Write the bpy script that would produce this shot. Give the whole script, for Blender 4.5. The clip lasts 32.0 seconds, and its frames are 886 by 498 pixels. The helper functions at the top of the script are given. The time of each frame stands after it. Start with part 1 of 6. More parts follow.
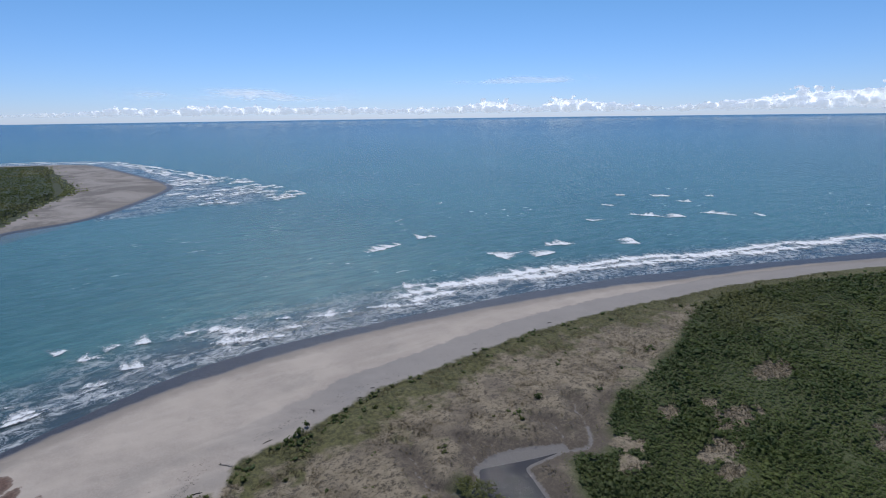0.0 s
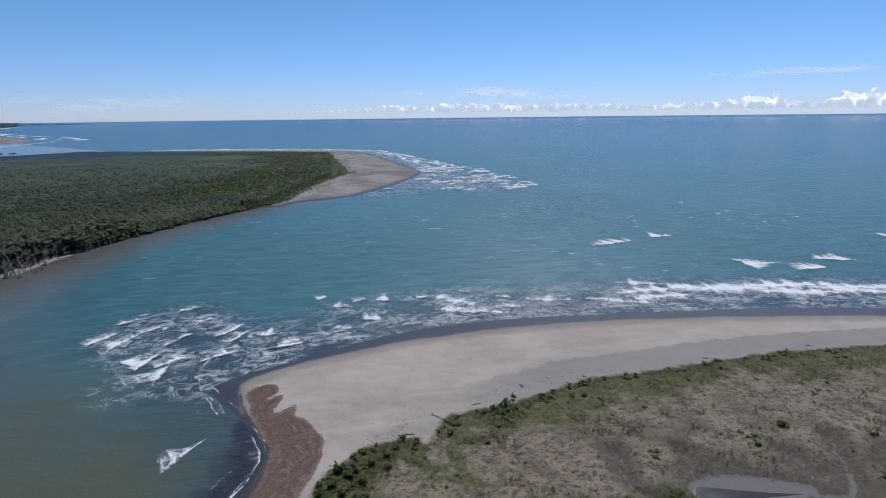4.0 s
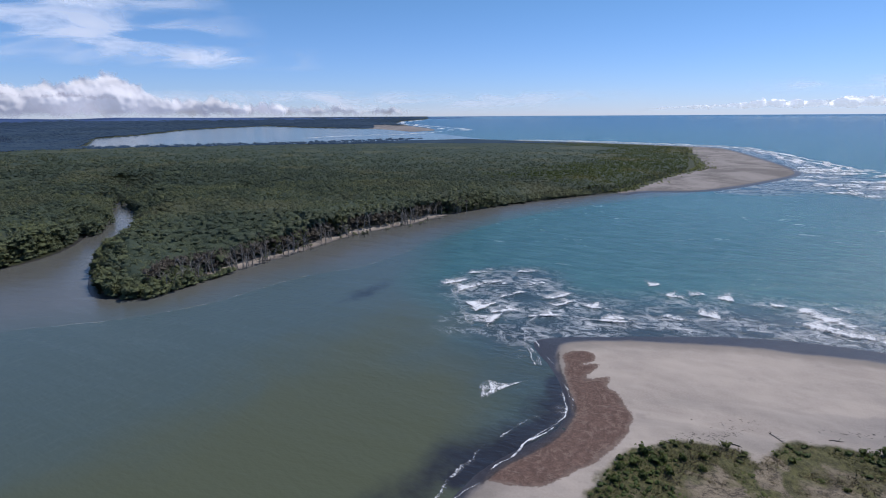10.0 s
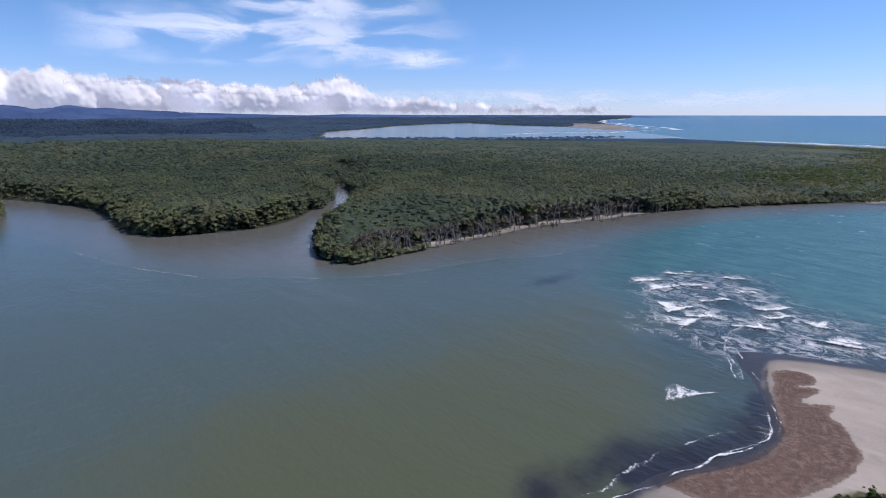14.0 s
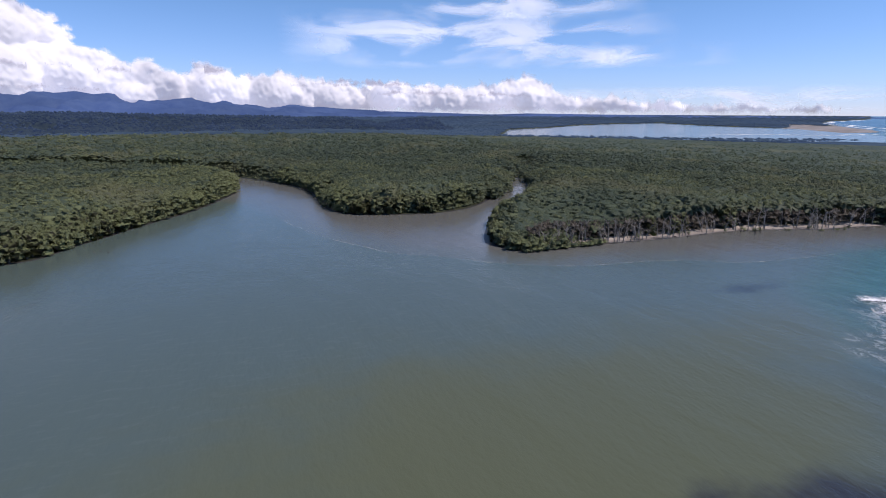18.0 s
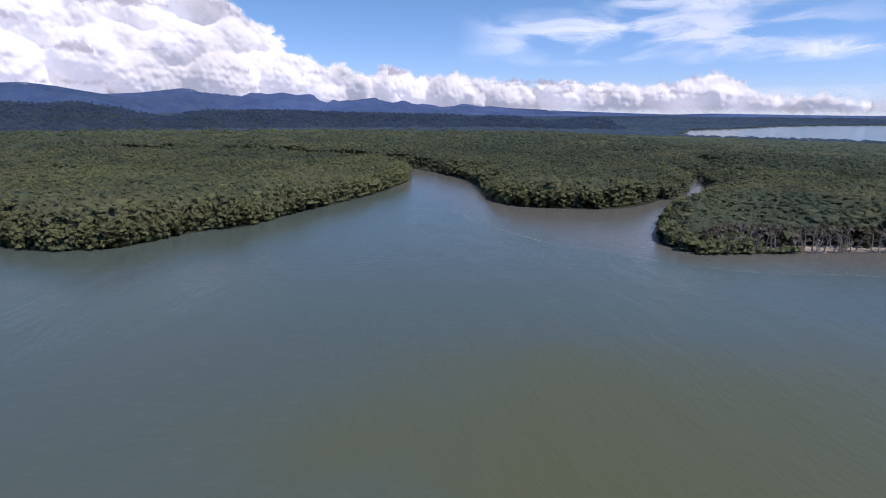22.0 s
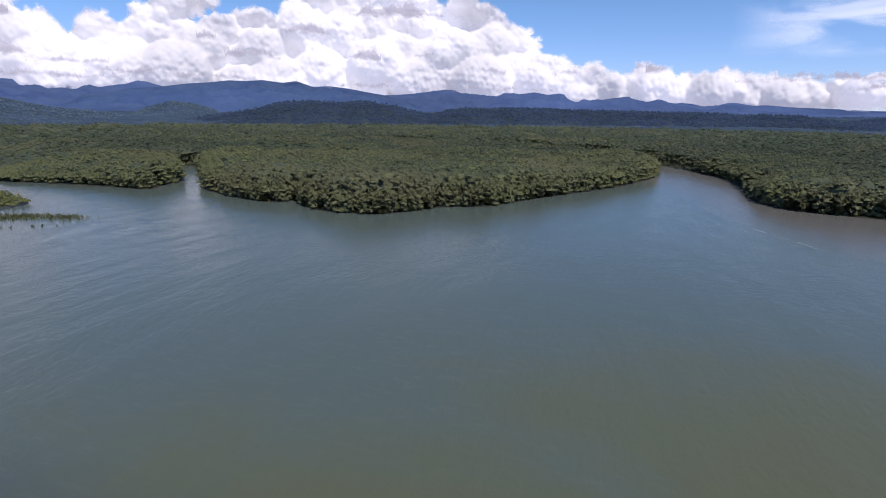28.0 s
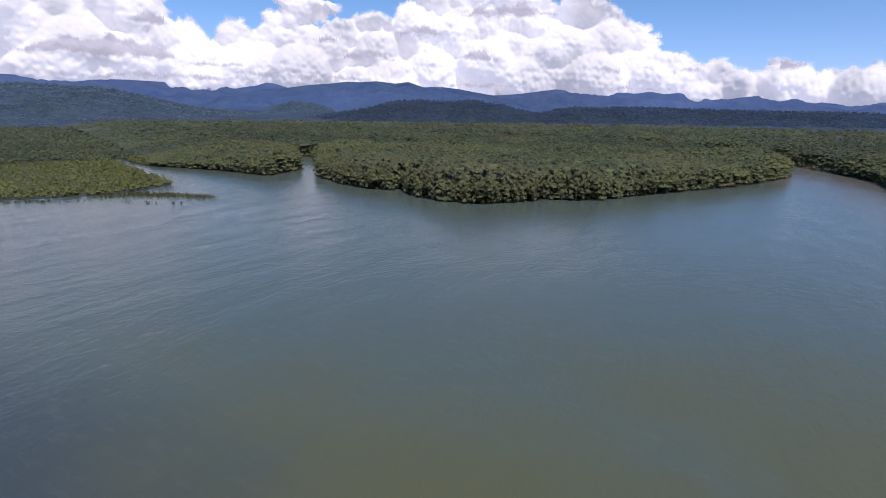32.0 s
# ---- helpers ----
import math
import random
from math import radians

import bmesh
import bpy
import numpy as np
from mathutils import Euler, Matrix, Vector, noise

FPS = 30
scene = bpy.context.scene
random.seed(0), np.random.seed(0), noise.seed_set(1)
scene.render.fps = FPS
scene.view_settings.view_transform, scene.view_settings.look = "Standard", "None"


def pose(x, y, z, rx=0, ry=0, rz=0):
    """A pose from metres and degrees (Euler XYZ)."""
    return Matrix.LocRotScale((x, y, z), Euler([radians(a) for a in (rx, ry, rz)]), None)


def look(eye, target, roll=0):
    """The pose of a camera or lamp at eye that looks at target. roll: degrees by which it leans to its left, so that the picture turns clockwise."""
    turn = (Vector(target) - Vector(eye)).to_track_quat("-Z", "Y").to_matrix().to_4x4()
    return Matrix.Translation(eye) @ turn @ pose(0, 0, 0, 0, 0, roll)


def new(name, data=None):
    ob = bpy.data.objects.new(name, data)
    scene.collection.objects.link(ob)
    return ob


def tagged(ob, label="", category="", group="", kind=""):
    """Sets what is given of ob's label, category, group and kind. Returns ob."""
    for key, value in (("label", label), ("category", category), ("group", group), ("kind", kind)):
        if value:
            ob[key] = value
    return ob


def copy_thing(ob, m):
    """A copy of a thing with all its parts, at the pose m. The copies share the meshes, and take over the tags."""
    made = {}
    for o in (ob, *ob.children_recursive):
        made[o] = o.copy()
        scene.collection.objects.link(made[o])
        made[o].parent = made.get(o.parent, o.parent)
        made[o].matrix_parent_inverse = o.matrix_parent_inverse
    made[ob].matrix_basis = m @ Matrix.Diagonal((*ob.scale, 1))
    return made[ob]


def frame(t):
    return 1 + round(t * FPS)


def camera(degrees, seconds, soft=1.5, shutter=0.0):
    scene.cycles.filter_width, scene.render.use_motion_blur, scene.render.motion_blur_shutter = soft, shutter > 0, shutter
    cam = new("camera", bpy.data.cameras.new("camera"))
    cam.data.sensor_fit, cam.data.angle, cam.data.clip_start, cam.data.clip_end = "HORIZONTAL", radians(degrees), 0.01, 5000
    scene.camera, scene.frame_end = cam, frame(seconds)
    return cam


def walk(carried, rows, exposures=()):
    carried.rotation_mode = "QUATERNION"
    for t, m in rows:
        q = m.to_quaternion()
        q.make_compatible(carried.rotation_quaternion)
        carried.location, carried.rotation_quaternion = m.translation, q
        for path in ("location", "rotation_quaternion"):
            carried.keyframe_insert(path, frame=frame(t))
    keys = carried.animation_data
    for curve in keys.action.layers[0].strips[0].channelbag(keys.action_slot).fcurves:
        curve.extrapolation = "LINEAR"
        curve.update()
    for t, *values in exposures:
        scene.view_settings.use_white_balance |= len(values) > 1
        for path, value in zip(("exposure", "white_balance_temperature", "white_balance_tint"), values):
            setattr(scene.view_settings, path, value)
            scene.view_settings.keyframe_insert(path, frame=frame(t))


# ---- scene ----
cam = camera(79.15, 32.0, soft=1.0)
# seconds, place (x, y, z), heading, tilt and lean in degrees: a slow turn to the left while sinking straight down
ROWS = [
    (0, 0.00, -0.00, 73.64, 55.94, -13.95, -0.67),
    (0.5, 0.06, 0.12, 73.03, 59.26, -13.95, -0.66),
    (1, 0.08, 0.21, 72.41, 62.22, -13.99, -0.64),
    (1.5, 0.06, 0.26, 71.79, 64.89, -14.00, -0.63),
    (2, 0.00, 0.31, 71.17, 67.62, -13.98, -0.61),
    (2.5, -0.08, 0.38, 70.53, 70.79, -13.99, -0.58),
    (3, -0.18, 0.46, 69.89, 73.94, -14.00, -0.57),
    (3.5, -0.33, 0.55, 69.25, 77.13, -13.98, -0.57),
    (5.5, -0.81, 0.73, 66.65, 89.56, -14.02, -0.48),
    (6, -0.90, 0.81, 66.00, 92.12, -14.01, -0.47),
    (6.5, -0.98, 0.89, 65.36, 94.73, -14.03, -0.49),
    (7, -1.06, 0.98, 64.73, 97.43, -14.04, -0.50),
    (7.5, -1.13, 1.06, 64.12, 100.31, -14.03, -0.47),
    (8, -1.17, 1.07, 63.52, 103.55, -14.01, -0.43),
    (8.5, -1.19, 1.03, 62.92, 107.07, -14.02, -0.40),
    (9, -1.21, 0.95, 62.33, 110.41, -14.02, -0.38),
    (9.5, -1.24, 0.89, 61.74, 113.51, -14.06, -0.36),
    (10, -1.23, 0.82, 61.16, 116.41, -14.08, -0.32),
    (10.5, -1.19, 0.80, 60.58, 119.06, -14.09, -0.26),
    (11, -1.16, 0.83, 60.01, 121.48, -14.08, -0.20),
    (11.5, -1.15, 0.84, 59.44, 123.66, -14.10, -0.17),
    (12, -1.16, 0.86, 58.88, 125.61, -14.11, -0.11),
    (12.5, -1.14, 0.87, 58.31, 127.58, -14.09, -0.08),
    (13, -1.11, 0.88, 57.74, 129.66, -14.10, 0.01),
    (13.5, -1.04, 0.92, 57.16, 132.26, -14.12, 0.03),
    (14, -0.98, 0.95, 56.58, 136.80, -14.16, 0.05),
    (14.5, -0.95, 0.89, 55.98, 142.16, -14.19, 0.10),
    (16.5, -1.12, 0.20, 53.56, 150.62, -14.22, 0.18),
    (17, -1.20, 0.06, 52.96, 152.18, -14.22, 0.22),
    (17.5, -1.29, 0.01, 52.37, 153.86, -14.22, 0.27),
    (18, -1.34, 0.04, 51.80, 155.62, -14.23, 0.30),
    (18.5, -1.36, 0.15, 51.25, 157.36, -14.24, 0.32),
    (19, -1.34, 0.29, 50.71, 159.08, -14.26, 0.35),
    (19.5, -1.29, 0.46, 50.19, 160.98, -14.25, 0.40),
    (20, -1.20, 0.67, 49.69, 162.91, -14.27, 0.46),
    (20.5, -1.06, 0.88, 49.20, 165.02, -14.29, 0.49),
    (21, -0.90, 1.09, 48.73, 167.45, -14.30, 0.50),
    (21.5, -0.76, 1.29, 48.27, 170.13, -14.33, 0.50),
    (22, -0.65, 1.49, 47.80, 172.96, -14.35, 0.50),
    (22.5, -0.58, 1.68, 47.34, 175.57, -14.38, 0.51),
    (23, -0.55, 1.85, 46.87, 177.87, -14.38, 0.51),
    (23.5, -0.55, 2.00, 46.40, 180.26, -14.41, 0.53),
    (24, -0.58, 2.12, 45.91, 182.31, -14.44, 0.56),
    (24.5, -0.60, 2.24, 45.42, 184.32, -14.47, 0.58),
    (25, -0.60, 2.36, 44.93, 186.40, -14.48, 0.60),
    (25.5, -0.57, 2.46, 44.44, 188.76, -14.52, 0.61),
    (26, -0.54, 2.53, 43.94, 191.51, -14.55, 0.59),
    (26.5, -0.54, 2.59, 43.44, 193.91, -14.56, 0.58),
    (28.5, -0.69, 2.67, 41.37, 199.60, -14.58, 0.63),
    (29, -0.72, 2.69, 40.85, 201.20, -14.59, 0.62),
    (29.5, -0.74, 2.71, 40.33, 202.64, -14.58, 0.64),
    (30, -0.76, 2.73, 39.80, 204.19, -14.58, 0.70),
    (30.5, -0.77, 2.76, 39.28, 205.44, -14.60, 0.73),
    (31, -0.79, 2.82, 38.75, 206.55, -14.61, 0.72),
    (31.5, -0.84, 2.92, 38.23, 207.89, -14.61, 0.71),
    (32, -0.90, 3.03, 37.70, 209.30, -14.63, 0.70),
]
walk(cam, [(t, pose(x, y, z, 90 + tilt, 0, turn) @ pose(0, 0, 0, 0, 0, lean)) for t, x, y, z, turn, tilt, lean in ROWS],
     exposures=[(0, -0.22, 6480, 10), (6, -0.25, 6500, 11), (9, -0.17, 6560, 13), (13, 0.03, 6620, 16), (18, 0.17, 6950, 20), (32, 0.17, 7050, 19)])

# ---------------------------------------------------------------- sky and sun
SUN_AZ, SUN_EL = 58.0, 58.0  # heading counted like the camera's
world = bpy.data.worlds.new("sky")
scene.world = world
world.use_nodes = True
wn = world.node_tree
sky = wn.nodes.new("ShaderNodeTexSky")
sky.sky_type, sky.sun_disc = "NISHITA", False
sky.sun_elevation, sky.sun_rotation = radians(SUN_EL), radians(-SUN_AZ)
sky.altitude, sky.air_density, sky.dust_density, sky.ozone_density = 0.0, 1.0, 0.0, 4.0
tint = wn.nodes.new("ShaderNodeMix")
tint.data_type, tint.blend_type = "RGBA", "MULTIPLY"
tint.inputs[0].default_value = 1.0
where = wn.nodes.new("ShaderNodeSeparateXYZ")
wn.links.new(wn.nodes.new("ShaderNodeTexCoord").outputs["Generated"], where.inputs[0])
hazy = wn.nodes.new("ShaderNodeValToRGB")  # sea haze whitens the sky near the horizon
hazy.color_ramp.elements[0].position, hazy.color_ramp.elements[0].color = 0.0, (0.65, 0.83, 1.43, 1)
hazy.color_ramp.elements[1].position, hazy.color_ramp.elements[1].color = 0.22, (0.58, 0.865, 1.10, 1)
wn.links.new(where.outputs[2], hazy.inputs[0])
wn.links.new(hazy.outputs[0], tint.inputs[7])
wn.links.new(sky.outputs[0], tint.inputs[6])
wn.links.new(tint.outputs[2], wn.nodes["Background"].inputs[0])
wn.nodes["Background"].inputs[1].default_value = 0.104
sun = new("sun", bpy.data.lights.new("sun", "SUN"))
sun.data.energy, sun.data.angle, sun.data.color = 3.4, radians(0.6), (1.0, 0.955, 0.89)
to_sun = Vector((-math.sin(radians(SUN_AZ)) * math.cos(radians(SUN_EL)), math.cos(radians(SUN_AZ)) * math.cos(radians(SUN_EL)), math.sin(radians(SUN_EL))))
sun.matrix_world = look(to_sun * 300, (0, 0, 0))


# ---------------------------------------------------------------- node helpers
class Nodes:
    """Short ways to lay out one material's nodes."""

    def __init__(self, name):
        self.mat = bpy.data.materials.new(name)
        self.mat.use_nodes = True
        self.tree = self.mat.node_tree
        self.bsdf = self.tree.nodes["Principled BSDF"]
        self.out = self.tree.nodes["Material Output"]
        geo = self.tree.nodes.new("ShaderNodeNewGeometry")
        self.pos, self.island = geo.outputs["Position"], geo.outputs["Random Per Island"]

    def put(self, socket, value):
        if hasattr(value, "is_output"):
            self.tree.links.new(value, socket)
        elif socket.type == "RGBA" and len(value) == 3:
            socket.default_value = (*value, 1)
        else:
            socket.default_value = value

    def node(self, kind, **inputs):
        n = self.tree.nodes.new("ShaderNode" + kind)
        for key, value in inputs.items():
            self.put(n.inputs[key.replace("_", " ")], value)
        return n

    def attr(self, name):
        n = self.tree.nodes.new("ShaderNodeAttribute")
        n.attribute_name = name
        return n.outputs["Fac"]

    def way(self, share):
        """The surface's normal, leaning towards the crown's own roundness."""
        geo = self.tree.nodes.new("ShaderNodeNewGeometry").outputs["Normal"]
        out = self.tree.nodes.new("ShaderNodeAttribute")
        out.attribute_name = "way"
        n = self.tree.nodes.new("ShaderNodeMix")
        n.data_type = "VECTOR"
        for k, v in zip((0, 4, 5), (share, geo, out.outputs["Vector"])):
            self.put(n.inputs[k], v)
        u = self.tree.nodes.new("ShaderNodeVectorMath")
        u.operation = "NORMALIZE"
        self.put(u.inputs[0], n.outputs[1])
        return u.outputs[0]

    def noise(self, scale, detail=4, rough=0.55, vector=None, distort=0.0):
        return self.node("TexNoise", Vector=vector or self.pos, Scale=scale, Detail=detail, Roughness=rough, Distortion=distort).outputs["Fac"]

    def stretch(self, x, y, z, turn=0.0):
        return self.node("Mapping", Vector=self.pos, Scale=(x, y, z), Rotation=(0, 0, radians(turn))).outputs[0]

    def math(self, op, a, b=0.0, c=0.0):
        n = self.tree.nodes.new("ShaderNodeMath")
        n.operation = op
        for s, v in zip(n.inputs, (a, b, c)):
            self.put(s, v)
        return n.outputs[0]

    def ramp(self, value, lo, hi, a=0.0, b=1.0):
        n = self.tree.nodes.new("ShaderNodeMapRange")
        n.interpolation_type = "SMOOTHSTEP"
        for s, v in zip(n.inputs, (value, lo, hi, a, b)):
            self.put(s, v)
        return n.outputs[0]

    def mix(self, fac, a, b):
        n = self.tree.nodes.new("ShaderNodeMix")
        n.data_type = "RGBA"
        for s, v in zip((n.inputs[0], n.inputs[6], n.inputs[7]), (fac, a, b)):
            self.put(s, v)
        return n.outputs[2]

    def bump(self, height, strength, distance):
        return self.node("Bump", Strength=strength, Distance=distance, Height=height).outputs[0]

    def set(self, **inputs):
        for key, value in inputs.items():
            self.put(self.bsdf.inputs[key.replace("_", " ")], value)
        return self.mat

    def holes(self, alpha):
        self.put(self.bsdf.inputs["Alpha"], alpha)
        return self.mat


# ---------------------------------------------------------------- mesh helpers
def mesh_np(name, verts, faces, attrs=None, smooth=False):
    """A mesh from arrays; faces: (n, 3) or (n, 4)."""
    verts, faces = np.asarray(verts, np.float32), np.asarray(faces, np.int32)
    me = bpy.data.meshes.new(name)
    n, k = faces.shape
    me.vertices.add(len(verts)), me.loops.add(n * k), me.polygons.add(n)
    me.vertices.foreach_set("co", verts.ravel())
    me.loops.foreach_set("vertex_index", faces.ravel())
    me.polygons.foreach_set("loop_start", np.arange(0, n * k, k, dtype=np.int32))
    me.polygons.foreach_set("use_smooth", np.full(n, smooth))
    for key, values in (attrs or {}).items():
        values = np.asarray(values, np.float32)
        if values.ndim == 2:
            me.attributes.new(key, "FLOAT_VECTOR", "POINT").data.foreach_set("vector", values.ravel())
        else:
            me.attributes.new(key, "FLOAT", "POINT").data.foreach_set("value", values)
    me.update(calc_edges=True)
    return me


def add(name, me, material, parent=None, label="", **tags):
    ob = new(name, me)
    if not me.materials:
        me.materials.append(material)
    ob.parent = parent
    return tagged(ob, label, **tags)


def empty(name, m, label, category, group=""):
    ob = new(name)
    ob.empty_display_size = 0.3
    ob.matrix_basis = m
    return tagged(ob, label, category, group)


def grid_faces(rows, cols, wrap=False):
    i, j = np.meshgrid(np.arange(rows - 1), np.arange(cols if wrap else cols - 1), indexing="ij")
    k = (j + 1) % cols
    return np.stack([i * cols + j, i * cols + k, (i + 1) * cols + k, (i + 1) * cols + j], -1).reshape(-1, 4)


def smooth_line(points, closed=False, step=6):
    """A rounded line through the plan's points."""
    p = np.array(points, float)
    n = len(p)
    out = []
    for i in range(n if closed else n - 1):
        a, b, c, d = [p[k % n] if closed else p[min(max(k, 0), n - 1)] for k in (i - 1, i, i + 1, i + 2)]
        u = np.linspace(0, 1, step, endpoint=False)[:, None]
        out.append(0.5 * (2 * b + (c - a) * u + (2 * a - 5 * b + 4 * c - d) * u**2 + (3 * b - a - 3 * c + d) * u**3))
    return np.concatenate(out + ([] if closed else [p[-1:]]))


def signed(xy, poly):
    """Metres from the outline, more than 0 inside it."""
    xy = np.asarray(xy, np.float32)
    best, inside = np.full(len(xy), 1e9, np.float32), np.zeros(len(xy), bool)
    for a, b in zip(poly, np.roll(poly, -1, 0)):
        a, b = a.astype(np.float32), b.astype(np.float32)
        e, w = b - a, xy - a
        u = np.clip((w @ e) / max(e @ e, 1e-9), 0, 1)
        best = np.minimum(best, ((w - u[:, None] * e) ** 2).sum(1))
        cross = (a[1] > xy[:, 1]) != (b[1] > xy[:, 1])
        at = a[0] + (xy[:, 1] - a[1]) * e[0] / (e[1] if abs(e[1]) > 1e-9 else 1e-9)
        inside ^= cross & (xy[:, 0] < at)
    return np.where(inside, 1, -1) * np.sqrt(best)


def away(xy, line):
    """Metres from an open line."""
    xy = np.asarray(xy, np.float32)
    best = np.full(len(xy), 1e9, np.float32)
    for a, b in zip(line[:-1], line[1:]):
        e, w = b - a, xy - a
        u = np.clip((w @ e) / max(e @ e, 1e-9), 0, 1)
        best = np.minimum(best, ((w - u[:, None] * e) ** 2).sum(1))
    return np.sqrt(best)


def off_channels(xy):
    return np.minimum.reduce([away(xy, q) * (1 if k == 0 else 1.7) + 0.25 * (k > 0) for k, q in enumerate(channel_lines)])


def fbm(x, y, scale, octaves=4, seed=0):
    """Plain value noise from sines, about -1 to 1."""
    r = np.random.default_rng(seed)
    out, amp, tot = np.zeros_like(x, dtype=float), 1.0, 0.0
    for _ in range(octaves):
        for _ in range(3):
            a, ph = r.uniform(0, 2 * math.pi), r.uniform(0, 6.28, 2)
            u, v = (x * math.cos(a) + y * math.sin(a)) / scale, (-x * math.sin(a) + y * math.cos(a)) / scale
            out += amp * np.sin(6.28 * u + ph[0] + 1.3 * np.sin(6.28 * v * 0.7 + ph[1])) / 3
        tot += amp
        amp, scale = amp * 0.55, scale * 0.47
    return out / tot * 1.6


# ---------------------------------------------------------------- the plan
# the near spit: its water's edge from the north, round the point and back east behind the camera
BEACH = [(900, 2600), (260, 1150), (10, 620), (-62, 445), (-99, 351), (-119, 296), (-131, 263), (-141, 232), (-151, 202), (-157, 171), (-162, 143),
         (-165, 111), (-167, 90), (-168, 69), (-169, 49), (-168, 31), (-164, 14), (-158, -1), (-150, -17), (-143, -31), (-137, -38),
         (-130, -36), (-122, -30), (-113, -25), (-103, -21.5), (-94, -23), (-88, -26), (-82, -29), (-74, -31.5), (-62, -32), (-45, -27), (-15, -19), (60, -14), (240, 0)]
DRY = [(900, 2560), (280, 1150), (24, 610), (-52, 440), (-92, 335), (-113, 284), (-123, 249), (-132, 218), (-142, 190), (-148, 161), (-153, 135), (-157, 106),
       (-159, 86), (-160, 65), (-159, 45), (-157, 28), (-155, 14), (-151, -1), (-146, -16), (-138, -29), (-127, -29), (-113, -23),
       (-104, -19.5), (-92, -21), (-80, -27), (-70, -29), (-55, -27), (-40, -22), (-15, -15), (60, -10), (240, 4)]
VEG = [(960, 2540), (330, 1150), (50, 600), (-28, 440), (-87, 313), (-104, 260), (-113, 229), (-118, 195), (-123, 166), (-125, 137), (-125, 110), (-122, 81),
       (-120, 58), (-115, 43), (-112, 31), (-109, 20), (-103.5, 15.5), (-100.5, 13.8), (-102.5, 12), (-103, 8), (-101, -1), (-97, -4), (-92, -9),
       (-86, -10.5), (-77, -12), (-60, -10), (-30, -6), (60, -2), (240, 10)]
EAST = [(4000, 300), (4000, 2600)]
DEBRIS = [(-129.4, -28.6), (-132.1, -27.9), (-134.4, -24.9), (-134.5, -22.3), (-132.3, -20.6), (-129.4, -20.6), (-126.4, -22.6), (-128.1, -19.3), (-125.6, -18.8), (-121.4, -20.4), (-119.6, -19.6), (-122.6, -15.8), (-120.3, -15.2),
          (-117.9, -15.2), (-115, -12.2), (-111.4, -10.6), (-107.8, -8.7), (-104.6, -7.9), (-100.8, -8.0), (-96.5, -9.0), (-92.5, -10.1), (-88.7, -11.7), (-85.3, -13.8), (-80.1, -17.1), (-77, -20.5), (-75.9, -28.4), (-80.5, -27.4), (-87.4, -24.5),
          (-94.9, -21.5), (-101.8, -19.8), (-109.9, -22.0), (-119.8, -25.5), (-125.7, -27.1)]
POOL = [(-66, 48), (-73.4, 54.7), (-76, 59.4), (-79, 61), (-80.2, 67.5), (-78.9, 73.1), (-74.8, 82), (-72.4, 81.5), (-72.5, 75.3), (-72.6, 70.6), (-69.6, 69.4), (-65.1, 67.9), (-61, 66), (-56, 58)]
POOL_WATER = [(-66, 48.5), (-73, 55), (-75.6, 59.6), (-78, 61.5), (-77.6, 64), (-75.5, 70.3), (-74.0, 75.2), (-72.9, 79.5), (-73.1, 75.3), (-73, 70.2), (-69.6, 68.8), (-65.1, 67.3), (-61, 65.5), (-56.5, 58)]
CHANNEL = [(-74, 76), (-72.2, 81.5), (-70.4, 86.2), (-72.5, 90), (-76, 92.6)]
SCRUB = [(-20, 50), (-50, 67), (-63, 73), (-70, 81), (-67, 89), (-80, 105), (-83, 123), (-91, 148), (-99, 169), (-107, 193), (-107, 226), (-88, 285), (-40, 400), (80, 620), (700, 900), (700, 60)]
# the far shore: island, creek, river and inlets
ISLAND = [(-1271, -477), (-1227, -294), (-1184, -160), (-1143, -54), (-1101, 9), (-1022, 36), (-811, 73), (-714, 86), (-660, 86), (-615, 73), (-526, 31), (-476, -2),
          (-455, -40), (-436, -54), (-429, -73), (-389, -100), (-348, -122), (-320, -135), (-289, -146), (-265, -150), (-238, -160), (-214, -164), (-193, -164), (-168, -166),
          (-148, -168), (-136, -173), (-131, -166), (-120, -168), (-113, -167), (-107, -178), (-106, -190), (-119, -213), (-132, -229), (-162, -252), (-189, -279),
          (-217, -312), (-237, -356), (-256, -398), (-300, -470)]
MAINLAND = [(-312, -462), (-262, -395), (-220, -364), (-193, -322), (-167, -292), (-152, -276), (-133, -262), (-111, -257), (-93, -262), (-72, -271), (-64, -292), (-66, -325), (-66, -374),
            (-56, -411), (-33, -459), (10, -525), (120, -600), (260, -640), (268, -615), (130, -575), (25, -500), (-20, -440), (-25, -394), (-13, -350),
            (5, -310), (20, -288), (32, -268), (46, -245), (55, -228), (72, -220), (90, -196), (115, -192), (132, -200), (142, -211), (148, -204), (166, -205)]
INLETS = [(194, -217), (213, -229), (248, -267), (292, -312), (299, -305), (256, -262), (243, -250), (236, -227), (233, -213), (257, -212), (298, -211), (323, -206), (351, -209),
          (372, -214), (385, -220), (390, -216), (378, -209), (308, -185), (252, -165), (242, -156), (237, -129), (245, -114),
          (258, -93), (275, -55), (340, 0), (520, 55), (900, 110)]
